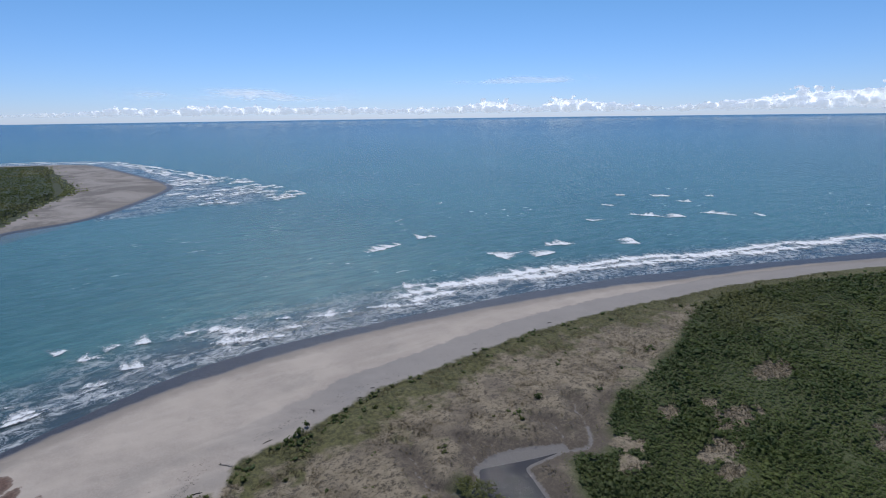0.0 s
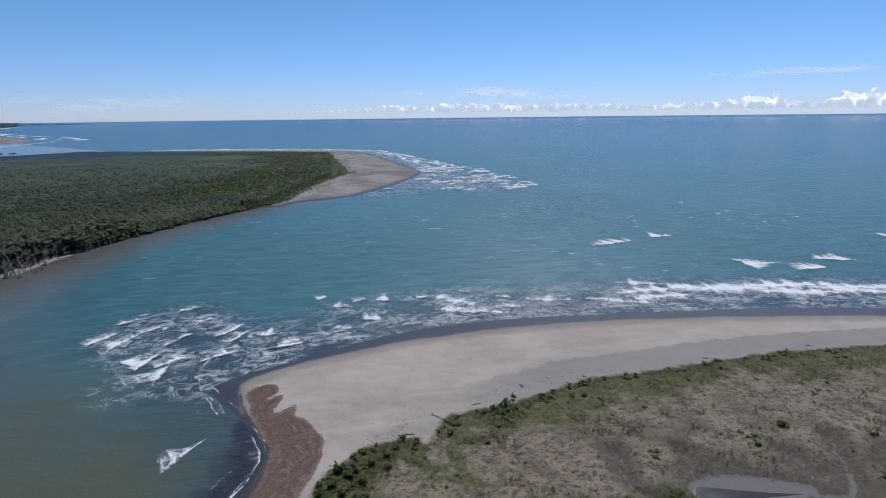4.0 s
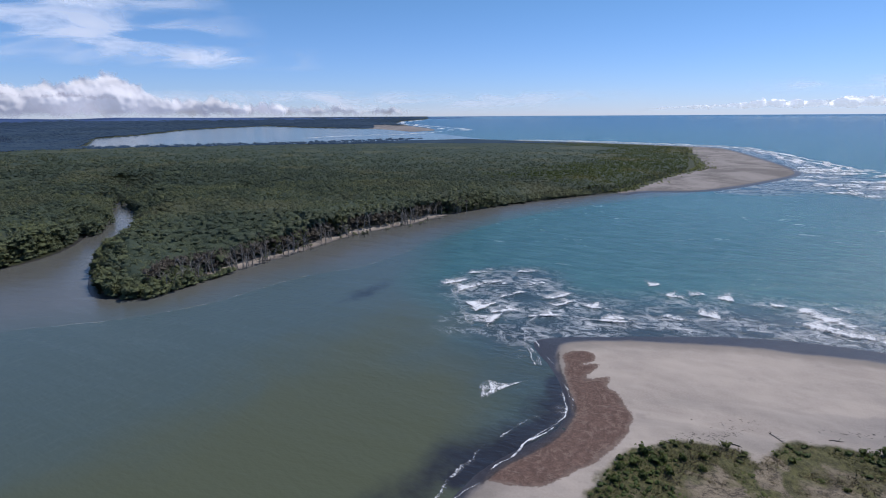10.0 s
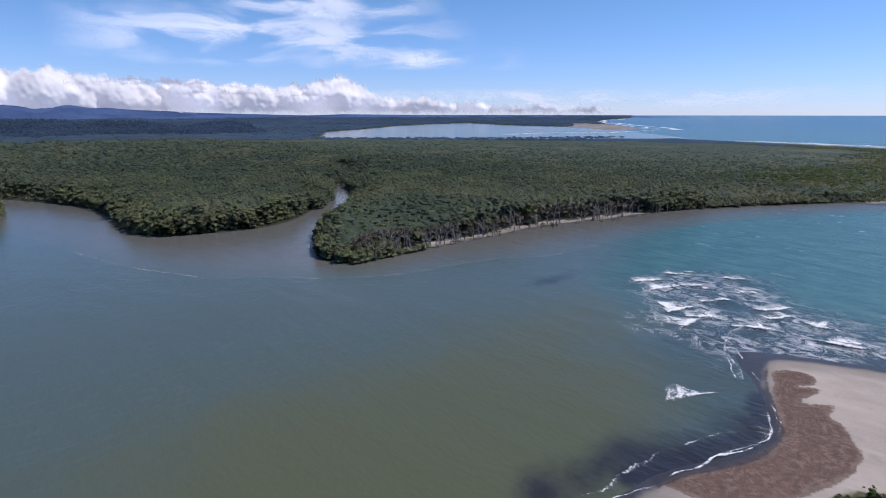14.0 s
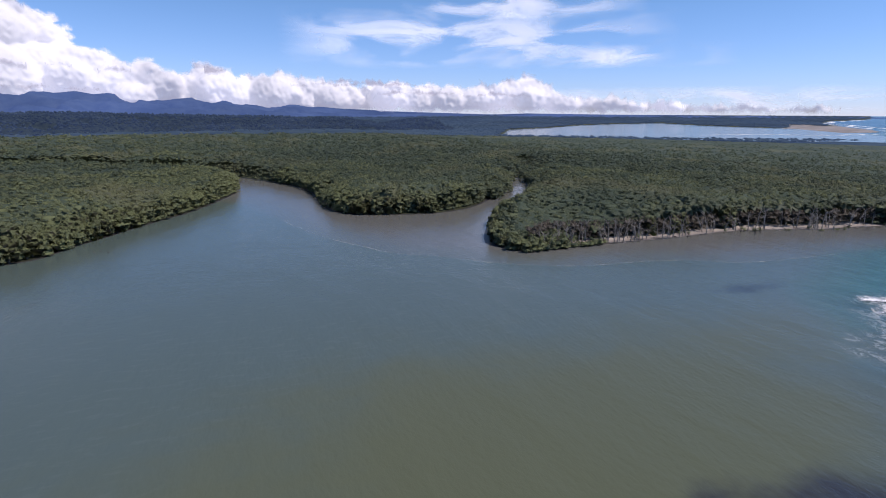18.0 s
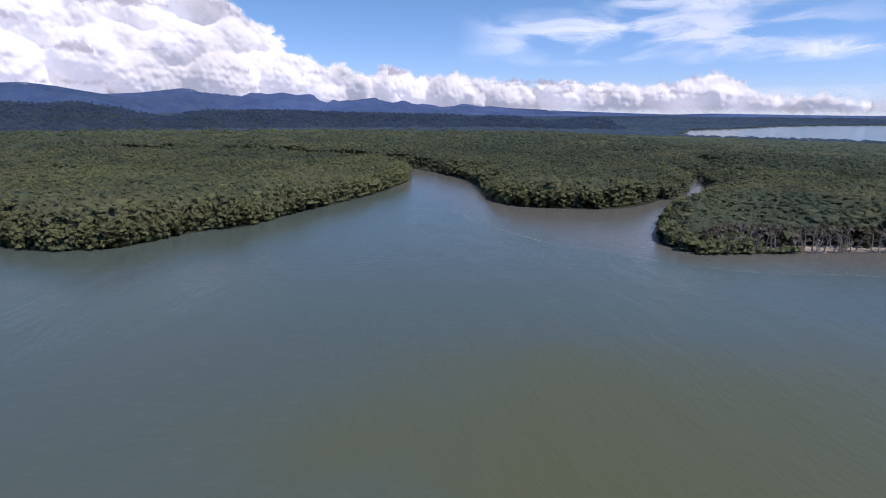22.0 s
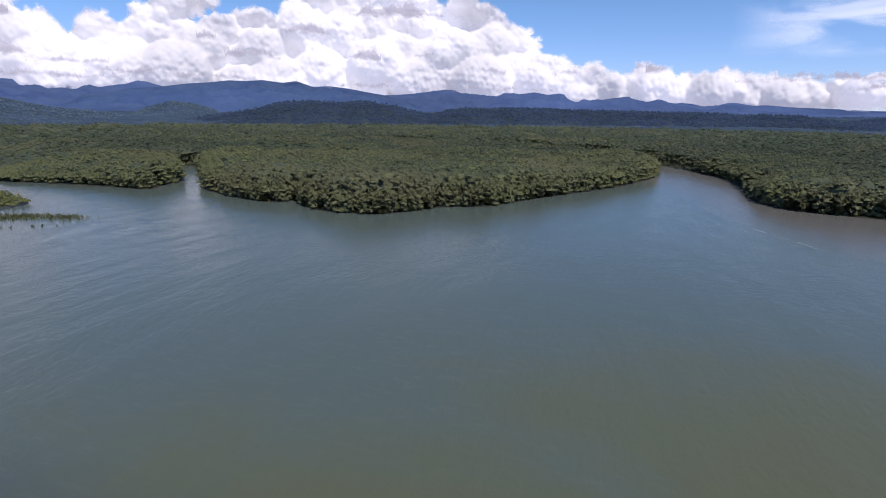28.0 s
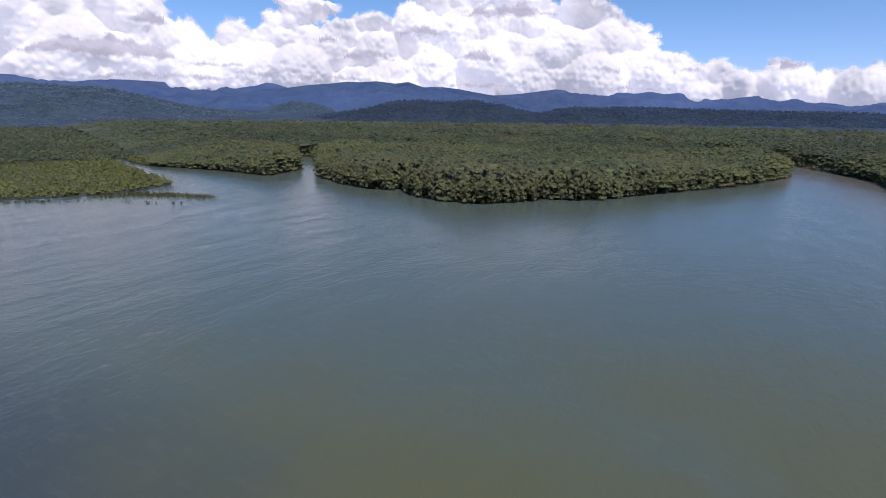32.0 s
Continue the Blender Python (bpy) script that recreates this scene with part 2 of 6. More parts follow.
FAR = [(4000, 160), (4000, -4000), (-4000, -4000), (-4600, -3000), (-4550, -2420), (-3670, -1937), (-3176, -1877), (-2821, -1713), (-2584, -1484), (-2267, -1193), (-1990, -1010), (-1874, -976), (-1760, -1000), (-1990, -1250), (-2098, -1395), (-2102, -1610),
       (-2132, -1888), (-2214, -2141), (-1898, -2140), (-1637, -2060), (-1190, -1696), (-935, -1539), (-800, -1330), (-640, -1090), (-800, -930), (-960, -800), (-1150, -690), (-1290, -560)]
near_land = np.concatenate([smooth_line(BEACH), np.array(EAST, float)])
dry_land = np.concatenate([smooth_line(DRY), np.array(EAST, float)])
veg_land = np.concatenate([smooth_line(VEG), np.array(EAST, float)])
debris_area, pool_area, scrub_area = smooth_line(DEBRIS, True), smooth_line(POOL, True), smooth_line(SCRUB, True, 4)
DITCHES = [[(-76, 92.6), (-78.1, 93.9), (-80.6, 95.6), (-82.6, 95.6), (-84.5, 97.8), (-86.9, 99.1)], [(-84.8, 85.2), (-82, 86.6), (-79.6, 86.2), (-75.6, 84.4), (-74, 80.8)], [(-81.8, 106.6), (-79, 103.4), (-76.6, 101.6)],
           [(-87.4, 65.2), (-85, 65), (-83.2, 63.6), (-79.6, 62.6), (-78, 64)], [(-90.1, 51.5), (-86.8, 51.4), (-84.6, 49.6), (-82.5, 50), (-78.8, 49.6), (-73.4, 54.7)], [(-83.6, 69.4), (-81.4, 68.6), (-79.4, 69.4)]]
channel_lines = [smooth_line(q) for q in [CHANNEL] + DITCHES]
far_land = np.concatenate([smooth_line(ISLAND + MAINLAND + INLETS, step=4), np.array(FAR, float)])
FOREST_EDGE = [(-1271, -477), (-1180, -260), (-1130, -130), (-1088, -41), (-959, -31), (-742, -9), (-666, -6), (-583, -31), (-459, -57), (-436, -70)]


def head_sand(x, y):
    """The bare sandy point of the distant headland."""
    return (x < -1600) & (x > -2520) & (y > -1395 + 0.605 * (x + 2098))


def bald(x, y):
    """Below one in the straw clearings of the scrub."""
    spots = ((-57, 124, 3.5, 9), (-52, 108, 3, 7), (-68, 113, 2.5, 4), (-65.4, 93.5, 3.4, 3.6), (-60, 88, 3.2, 3.6), (-64, 126, 2.2, 3), (-47, 103, 2.2, 3.4), (-30, 150, 6, 12), (-64, 157, 4, 9), (-98, 15.3, 7.5, 2.2), (-88, 7, 5, 4))
    return np.min([np.hypot((x - px) / pw, (y - py) / ph) for px, py, pw, ph in spots], 0) + 0.6 * fbm(x, y, 7, 4, 33)


def rise(x, y):
    """The far rim lifts to eye level, as the horizon does."""
    r = np.hypot(x, y)
    az = np.degrees(np.arctan2(-x, y)) % 360
    top = np.interp(az, [20, 60, 90, 112, 150, 175], [57, 52, 47, 45, 44, 40])
    return top * np.clip((r - 2600) / 2250, 0, 1) ** 1.3


def polar(radii, angles):
    r, a = np.meshgrid(radii, np.radians(angles), indexing="ij")
    return (-np.sin(a) * r).ravel(), (np.cos(a) * r).ravel()


# ---------------------------------------------------------------- materials
def make_ground():
    m = Nodes("ground_sand_and_soil")
    shore, dry, veg, debris, pool, scrub, wood = [m.attr(k) for k in ("shore", "dry", "veg", "debris", "pool", "scrub", "wood")]
    big, mid, fine = m.noise(0.035, 4), m.noise(0.25, 5), m.noise(2.2, 6, 0.7)
    wob = m.math("MULTIPLY", m.math("SUBTRACT", mid, 0.5), 5.0)
    streak = m.noise(1.0, 4, 0.6, m.stretch(0.25, 0.05, 0.2, 12))
    sand = m.mix(m.ramp(fine, 0.3, 0.7), (0.328, 0.283, 0.243), (0.390, 0.338, 0.292))
    sand = m.mix(m.ramp(streak, 0.42, 0.7, 0, 0.55), sand, (0.430, 0.374, 0.324))
    sand = m.mix(m.ramp(big, 0.40, 0.62, 0, 0.75), sand, (0.456, 0.395, 0.337))
    sand = m.mix(m.ramp(m.noise(0.05, 5, 0.6, m.stretch(1.0, 0.5, 1, 15), 0.8), 0.52, 0.66, 0, 0.5), sand, (0.262, 0.238, 0.21))
    sand = m.mix(m.ramp(m.noise(0.11, 4, 0.6), 0.62, 0.74, 0, 0.35), sand, (0.24, 0.215, 0.19))
    sand = m.mix(m.attr("far"), sand, m.mix(m.ramp(m.noise(0.018, 5, 0.65, distort=1.0), 0.38, 0.62), (0.160, 0.142, 0.127), (0.292, 0.262, 0.238)))
    damp = m.math("MULTIPLY", m.ramp(m.math("ADD", veg, wob), -13, -11.5), m.attr("damp"))
    sand = m.mix(m.math("MULTIPLY", damp, 0.75), sand, (0.23, 0.215, 0.205))
    berm = m.math("MULTIPLY", m.ramp(m.math("ADD", dry, wob), -0.5, 1.2), m.ramp(m.math("ADD", dry, wob), 7.0, 1.6))
    sand = m.mix(m.math("MULTIPLY", berm, 0.6), sand, (0.20, 0.175, 0.15))
    wet = m.ramp(m.math("ADD", dry, m.math("MULTIPLY", wob, 0.5)), 1.6, -1.4)
    col = m.mix(wet, sand, m.mix(mid, (0.028, 0.027, 0.034), (0.050, 0.047, 0.052)))
    deb = m.ramp(m.math("ADD", debris, m.math("ADD", m.math("MULTIPLY", wob, 0.1), m.math("MULTIPLY", m.math("SUBTRACT", m.noise(0.4, 6, 0.7, distort=1.5), 0.5), 2.2))), -0.15, 0.35)
    swirl = m.noise(0.55, 7, 0.72, distort=2.5)
    litter = m.mix(m.ramp(swirl, 0.3, 0.7), (0.098, 0.058, 0.045), (0.172, 0.106, 0.082))
    litter = m.mix(m.ramp(m.noise(1.0, 6, 0.7, m.stretch(0.9, 0.16, 1, 38), 2.0), 0.54, 0.68, 0, 0.55), litter, (0.27, 0.215, 0.178))
    lines = m.math("SINE", m.math("ADD", m.math("MULTIPLY", debris, 2.6), m.math("MULTIPLY", m.noise(0.13, 8, 0.76, distort=0.8), 40.0)))
    litter = m.mix(m.math("MULTIPLY", m.ramp(lines, 0.5, 1.0), m.ramp(m.noise(0.3, 4), 0.45, 0.62, 0.05, 0.55)), litter, (0.235, 0.175, 0.140))
    litter = m.mix(m.math("MULTIPLY", m.ramp(lines, -0.5, -1.0), 0.45), litter, (0.066, 0.042, 0.034))
    litter = m.mix(m.ramp(m.math("ADD", debris, m.math("MULTIPLY", wob, 0.8)), 1.6, 0.2, 0, 0.35), litter, (0.225, 0.180, 0.150))
    col = m.mix(deb, col, litter)
    scarp = m.math("MULTIPLY", m.ramp(m.math("ADD", dry, m.math("MULTIPLY", m.math("SUBTRACT", m.noise(0.7, 5, 0.7), 0.5), 1.6)), 0.6, 0.0), m.ramp(debris, -2.2, -0.8))
    col = m.mix(m.math("MULTIPLY", scarp, 0.9), col, (0.026, 0.020, 0.022))
    vg = m.ramp(m.math("ADD", veg, m.math("MULTIPLY", wob, 1.1)), -0.8, 1.2)
    tussock = m.noise(0.95, 8, 0.82, m.stretch(1.0, 0.75, 0.3, 30))
    straw = m.mix(m.ramp(tussock, 0.46, 0.60), (0.254, 0.209, 0.145), (0.072, 0.058, 0.042))
    straw = m.mix(m.ramp(m.noise(0.09, 4), 0.50, 0.64, 0, 0.55), straw, (0.100, 0.080, 0.062))
    straw = m.mix(m.math("MULTIPLY", m.ramp(m.noise(0.13, 5, 0.6, m.stretch(1, 1, 1, 70)), 0.58, 0.68), 0.7), straw, m.mix(m.ramp(tussock, 0.45, 0.6), (0.120, 0.122, 0.048), (0.050, 0.052, 0.022)))
    green = m.mix(m.ramp(m.noise(0.9, 5, 0.7), 0.35, 0.65), (0.048, 0.049, 0.018), (0.122, 0.116, 0.044))
    edge = m.ramp(m.math("ADD", veg, m.math("ADD", m.math("MULTIPLY", m.math("SUBTRACT", big, 0.5), 30.0), m.math("MULTIPLY", m.math("SUBTRACT", mid, 0.5), 26.0))), 17, 9)
    edge = m.math("MULTIPLY", edge, m.ramp(m.attr("bald"), 0.8, 1.2))
    col = m.mix(vg, col, m.mix(edge, straw, green))
    mire = m.math("MULTIPLY", m.ramp(m.math("ADD", pool, m.math("MULTIPLY", m.math("SUBTRACT", m.noise(0.16, 4, 0.6), 0.5), 14.0)), -9.5, -1.5), m.ramp(m.noise(1.3, 5, 0.7), 0.3, 0.6, 0.55, 0.95))
    col = m.mix(m.math("MULTIPLY", vg, mire), col, m.mix(fine, (0.056, 0.045, 0.035), (0.120, 0.096, 0.075)))
    silt = m.ramp(m.math("ADD", pool, m.math("MULTIPLY", m.math("SUBTRACT", m.noise(0.9, 4), 0.5), 1.6)), -0.55, 0.0)
    col = m.mix(m.math("MULTIPLY", vg, silt), col, m.mix(fine, (0.130, 0.120, 0.112), (0.215, 0.200, 0.186)))
    floor = m.mix(m.ramp(fine, 0.3, 0.7), (0.036, 0.048, 0.016), (0.085, 0.098, 0.034))
    floor = m.mix(m.ramp(m.attr("bald"), 1.15, 0.8), floor, straw)
    col = m.mix(m.ramp(m.math("ADD", scrub, wob), -2, 3), col, floor)
    # soil under the woods is painted dark, with the trees' shade in it
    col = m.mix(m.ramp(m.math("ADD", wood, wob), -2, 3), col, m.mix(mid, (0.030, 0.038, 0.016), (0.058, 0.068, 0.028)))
    rough = m.ramp(wet, 0, 1, 0.95, 0.42)
    relief = m.node("Bump", Distance=0.30, Height=m.math("ADD", m.math("ADD", fine, m.math("MULTIPLY", mid, 2.0)), m.math("MULTIPLY", m.math("MULTIPLY", tussock, vg), -1.3)))
    m.put(relief.inputs["Strength"], m.ramp(vg, 0, 1, 0.35, 0.45))
    m.set(Base_Color=col, Roughness=rough, Normal=relief.outputs[0])
    return m.mat


def make_water():
    m = Nodes("sea_and_river_water")
    silt, brown, stain, surf, calm, lagoon = [m.attr(k) for k in ("silt", "brown", "stain", "surf", "calm", "lagoon")]
    slow, mid = m.noise(0.006, 3), m.noise(0.03, 5, 0.6, distort=0.8)
    sea = m.mix(m.ramp(slow, 0.3, 0.7), (0.044, 0.138, 0.140), (0.057, 0.170, 0.168))
    # the sea's colour turns bluer with range, from 800 m outwards
    sea = m.mix(m.attr("far_blue"), sea, (0.036, 0.128, 0.222))
    sea = m.mix(m.math("MULTIPLY", m.ramp(surf, 0.05, 0.8), 0.85), sea, (0.036, 0.062, 0.076))
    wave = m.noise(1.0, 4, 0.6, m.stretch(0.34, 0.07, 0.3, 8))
    # light and dark wave faces are painted into the sea's colour
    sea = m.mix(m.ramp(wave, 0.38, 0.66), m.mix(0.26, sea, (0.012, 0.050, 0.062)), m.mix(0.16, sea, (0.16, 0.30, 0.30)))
    col = m.mix(calm, sea, (0.075, 0.104, 0.092))
    col = m.mix(m.math("MULTIPLY", m.attr("shoal"), 0.75), col, (0.040, 0.052, 0.062))
    # the ripples' light streaks are painted on the calm water
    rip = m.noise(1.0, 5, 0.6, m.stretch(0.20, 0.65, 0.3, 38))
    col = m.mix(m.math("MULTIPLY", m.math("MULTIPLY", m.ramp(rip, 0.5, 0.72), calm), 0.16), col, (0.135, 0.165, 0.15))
    drift = m.math("ADD", brown, m.math("ADD", m.math("MULTIPLY", m.math("SUBTRACT", mid, 0.5), 0.6), m.math("MULTIPLY", m.math("SUBTRACT", m.noise(0.011, 4, 0.6, m.stretch(1.0, 2.2, 1, 38)), 0.5), 0.9)))
    col = m.mix(m.ramp(drift, 0.15, 0.85), col, (0.089, 0.101, 0.057))
    s = m.math("ADD", silt, m.math("MULTIPLY", m.math("SUBTRACT", m.noise(0.05, 5), 0.5), 9.0))
    col = m.mix(m.math("ADD", m.math("MULTIPLY", m.ramp(silt, -0.6, 0.8), m.ramp(s, -8, 6, 0.15, 0.45)), m.ramp(s, 0, 26, 0, 0.55)), col, (0.122, 0.124, 0.114))
    col = m.mix(m.ramp(m.math("ADD", stain, m.math("MULTIPLY", m.math("SUBTRACT", m.noise(0.09, 5), 0.5), 1.3)), 0.3, 1.2), col, (0.026, 0.026, 0.030))
    # lace of spent foam where the swell breaks
    lace = m.ramp(m.math("ADD", m.noise(0.26, 6, 0.70, m.stretch(1.0, 0.7, 1, 8), 1.5), m.math("MULTIPLY", m.math("SUBTRACT", m.noise(2.6, 6, 0.75), 0.5), 0.75)), 0.45, 0.72)
    train = m.ramp(m.noise(1.0, 3, 0.5, m.stretch(0.085, 0.045, 0.1, 5)), 0.36, 0.54)
    foam = m.math("MULTIPLY", m.math("MULTIPLY", m.math("MULTIPLY", lace, train), m.ramp(surf, 0.10, 0.85)), 0.85)
    fleck = m.math("MULTIPLY", m.ramp(m.noise(1.0, 4, 0.6, m.stretch(0.30, 0.075, 0.3, 6)), 0.645, 0.70), m.ramp(m.noise(0.013, 3), 0.50, 0.64))
    foam = m.math("MAXIMUM", foam, m.math("MULTIPLY", m.math("MULTIPLY", fleck, m.math("SUBTRACT", 1.0, calm)), 0.5))
    col = m.mix(foam, col, (0.78, 0.80, 0.82))
    swell = m.noise(1.0, 3, 0.5, m.stretch(0.11, 0.035, 0.1, 8))
    chop = m.noise(1.0, 5, 0.62, m.stretch(0.9, 0.45, 0.6, 20))
    height = m.math("ADD", m.math("MULTIPLY", swell, 2.6), m.math("MULTIPLY", chop, 0.75))
    power = m.math("MULTIPLY", m.ramp(calm, 0, 1, 0.95, 0.26), m.ramp(lagoon, 0, 1, 1.0, 0.1))
    b = m.node("Bump", Distance=0.55, Height=height)
    m.put(b.inputs["Strength"], power)
    m.set(Base_Color=col, Roughness=m.mix(foam, m.mix(calm, (0.26,) * 3, (0.18,) * 3), (0.8,) * 3), IOR=1.37, Specular_IOR_Level=0.5, Normal=b.outputs[0])
    return m.mat


def make_leaf(name, dark, light, dry):
    m = Nodes(name)
    tone = m.attr("tone")
    info = m.tree.nodes.new("ShaderNodeObjectInfo").outputs["Random"]
    t = m.math("ADD", m.math("MULTIPLY", tone, 0.65), m.math("ADD", m.math("MULTIPLY", m.island, 0.16), m.math("ADD", m.math("MULTIPLY", info, 0.2), m.math("MULTIPLY", m.math("SUBTRACT", m.noise(1.3, 5, 0.75), 0.5), 0.7))))
    col = m.mix(m.ramp(t, 0.1, 0.95), dark, light)
    col = m.mix(m.math("MULTIPLY", m.ramp(m.noise(0.012, 3), 0.5, 0.68), 0.6), col, dry)
    round_ = m.way(0.88)
    m.set(Base_Color=col, Roughness=0.6, Normal=round_)
    m.put(m.bsdf.inputs["Specular IOR Level"], 0.25)
    glow = m.node("BsdfTranslucent", Color=col, Normal=round_)
    both = m.node("MixShader", Fac=0.45)
    m.tree.links.new(m.bsdf.outputs[0], both.inputs[1]), m.tree.links.new(glow.outputs[0], both.inputs[2])
    m.tree.links.new(both.outputs[0], m.out.inputs[0])
    return m.mat


def make_plain(name, a, b, scale, rough=0.85, bump=0.4):
    m = Nodes(name)
    n = m.noise(scale, 6, 0.65)
    m.set(Base_Color=m.mix(m.ramp(n, 0.3, 0.7), a, b), Roughness=rough, Normal=m.bump(m.noise(scale * 3, 4), bump, 0.1))
    return m.mat


def make_foam(name, most=1.0, tint=(0.86, 0.88, 0.90)):
    """Foam: solid where it is thick, breaking into fine lace as it thins."""
    m = Nodes(name)
    e = m.attr("edge")
    flow = m.tree.nodes.new("ShaderNodeAttribute")
    flow.attribute_name = "flow"
    drag = m.node("Mapping", Vector=flow.outputs["Vector"], Scale=(0.80, 0.38, 1)).outputs[0]
    n = m.math("ADD", m.math("MULTIPLY", m.noise(1.0, 7, 0.72, drag, 0.9), 0.38), m.math("ADD", m.math("MULTIPLY", m.noise(0.45, 5, 0.7, None, 0.8), 0.24), m.math("MULTIPLY", m.noise(2.6, 6, 0.8), 0.38)))
    n = m.math("MULTIPLY_ADD", n, 3.3, -1.22)
    m.set(Base_Color=m.mix(m.noise(1.2, 4), tuple(0.86 * c for c in tint), tint), Roughness=0.85, Normal=m.bump(m.noise(2.5, 5), 0.7, 0.3))
    return m.holes(m.math("MULTIPLY", m.ramp(m.math("ADD", n, e), 0.50, 1.05), most))


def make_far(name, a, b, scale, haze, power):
    """The far backdrop of wooded ridges and blue mountains, haze painted in as emission."""
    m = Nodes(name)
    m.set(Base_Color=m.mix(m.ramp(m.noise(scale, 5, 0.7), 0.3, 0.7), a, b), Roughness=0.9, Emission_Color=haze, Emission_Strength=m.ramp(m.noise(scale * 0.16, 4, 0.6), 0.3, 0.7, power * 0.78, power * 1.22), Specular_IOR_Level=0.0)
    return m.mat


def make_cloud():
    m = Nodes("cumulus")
    # glow in place of sunlight scattered inside the cloud, varied by noise
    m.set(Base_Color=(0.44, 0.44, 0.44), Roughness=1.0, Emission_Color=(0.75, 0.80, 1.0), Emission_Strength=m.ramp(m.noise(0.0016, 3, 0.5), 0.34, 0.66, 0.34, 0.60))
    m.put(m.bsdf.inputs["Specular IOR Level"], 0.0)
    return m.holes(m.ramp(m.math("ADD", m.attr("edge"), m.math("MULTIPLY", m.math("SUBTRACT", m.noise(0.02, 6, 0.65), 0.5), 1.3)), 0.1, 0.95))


def make_sea_cloud():
    m = Nodes("distant_cumulus")
    # a stronger glow whitens these backlit puffs, for scattered sunlight
    m.set(Base_Color=(0.9, 0.9, 0.9), Roughness=1.0, Emission_Color=(0.84, 0.89, 0.98), Emission_Strength=0.62)
    m.put(m.bsdf.inputs["Specular IOR Level"], 0.0)
    return m.holes(m.ramp(m.math("ADD", m.attr("edge"), m.math("MULTIPLY", m.math("SUBTRACT", m.noise(0.06, 5, 0.65), 0.5), 0.8)), 0.0, 0.6))


def make_wisp():
    m = Nodes("cirrus")
    u = m.node("UVMap").outputs[0]
    n = m.node("TexNoise", Vector=m.node("Mapping", Vector=u, Scale=(1.5, 5.0, 1), Rotation=(0, 0, 0.12)).outputs[0], Scale=1.0, Detail=7.0, Roughness=0.5, Distortion=0.5).outputs["Fac"]
    # the sheet's white is partly glow, standing in for scattered sunlight
    m.set(Base_Color=(0.9, 0.9, 0.92), Roughness=1.0, Emission_Color=(0.86, 0.90, 0.98), Emission_Strength=0.62)
    return m.holes(m.math("MULTIPLY", m.ramp(n, 0.40, 0.68), m.math("MULTIPLY", m.attr("edge"), 0.95)))


GROUND, WATER, FOAM = make_ground(), make_water(), make_foam("breaker_foam")
SCUM = make_foam("river_scum", 0.42, (0.62, 0.64, 0.60))
LEAF = make_leaf("mangrove_leaves", (0.092, 0.128, 0.090), (0.232, 0.268, 0.128), (0.210, 0.220, 0.124))
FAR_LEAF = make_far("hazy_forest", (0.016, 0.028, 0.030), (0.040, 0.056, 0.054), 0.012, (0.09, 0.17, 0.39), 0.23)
MARSH_LEAF = make_leaf("young_mangrove_leaves", (0.130, 0.165, 0.058), (0.27, 0.30, 0.115), (0.25, 0.26, 0.11))
SCRUB_LEAF = make_leaf("scrub_leaves", (0.058, 0.096, 0.025), (0.146, 0.184, 0.049), (0.190, 0.182, 0.060))
GRASS = make_leaf("dry_grass", (0.130, 0.112, 0.066), (0.330, 0.286, 0.182), (0.19, 0.174, 0.09))
GREEN_GRASS = make_leaf("beach_grass", (0.068, 0.078, 0.024), (0.168, 0.164, 0.054), (0.18, 0.160, 0.07))
THICKET = make_leaf("leafless_thicket", (0.070, 0.062, 0.052), (0.190, 0.172, 0.145), (0.15, 0.14, 0.10))
BARK = make_plain("grey_bark", (0.10, 0.085, 0.07), (0.24, 0.215, 0.185), 1.5)
DEAD = make_plain("bleached_deadwood", (0.17, 0.15, 0.13), (0.36, 0.33, 0.29), 1.2)
DARK_WOOD = make_plain("waterlogged_wood", (0.03, 0.026, 0.022), (0.09, 0.078, 0.066), 1.2)
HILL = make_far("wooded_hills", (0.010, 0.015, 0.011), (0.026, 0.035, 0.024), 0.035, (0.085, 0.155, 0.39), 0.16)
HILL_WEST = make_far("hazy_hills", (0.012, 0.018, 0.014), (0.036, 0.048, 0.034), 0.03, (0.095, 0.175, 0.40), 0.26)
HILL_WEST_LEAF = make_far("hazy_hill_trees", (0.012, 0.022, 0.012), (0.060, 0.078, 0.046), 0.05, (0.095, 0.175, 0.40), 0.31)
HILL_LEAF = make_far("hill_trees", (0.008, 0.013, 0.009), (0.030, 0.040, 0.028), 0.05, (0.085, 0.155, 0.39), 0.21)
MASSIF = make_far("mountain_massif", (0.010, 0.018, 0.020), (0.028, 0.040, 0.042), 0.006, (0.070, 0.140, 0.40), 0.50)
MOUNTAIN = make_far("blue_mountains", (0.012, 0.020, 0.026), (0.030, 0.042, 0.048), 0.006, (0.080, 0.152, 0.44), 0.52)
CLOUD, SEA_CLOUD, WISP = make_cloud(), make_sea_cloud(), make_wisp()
# grey set as glow: real scud, and painted shade on the bank's undersides
m = Nodes("grey_scud")
m.set(Base_Color=(0.10, 0.10, 0.11), Roughness=1.0, Emission_Color=(0.48, 0.50, 0.67), Emission_Strength=0.74)
SCUD = m.holes(m.math("MULTIPLY", m.ramp(m.math("ADD", m.attr("edge"), m.math("MULTIPLY", m.math("SUBTRACT", m.noise(0.02, 5, 0.65), 0.5), 1.6)), 0.1, 1.0), 0.85))

# ---------------------------------------------------------------- ground and water
VIEW = np.arange(10, 256, 0.4)
BEHIND = np.arange(256, 370, 2.0)
ANGLES = np.concatenate([VIEW, BEHIND])


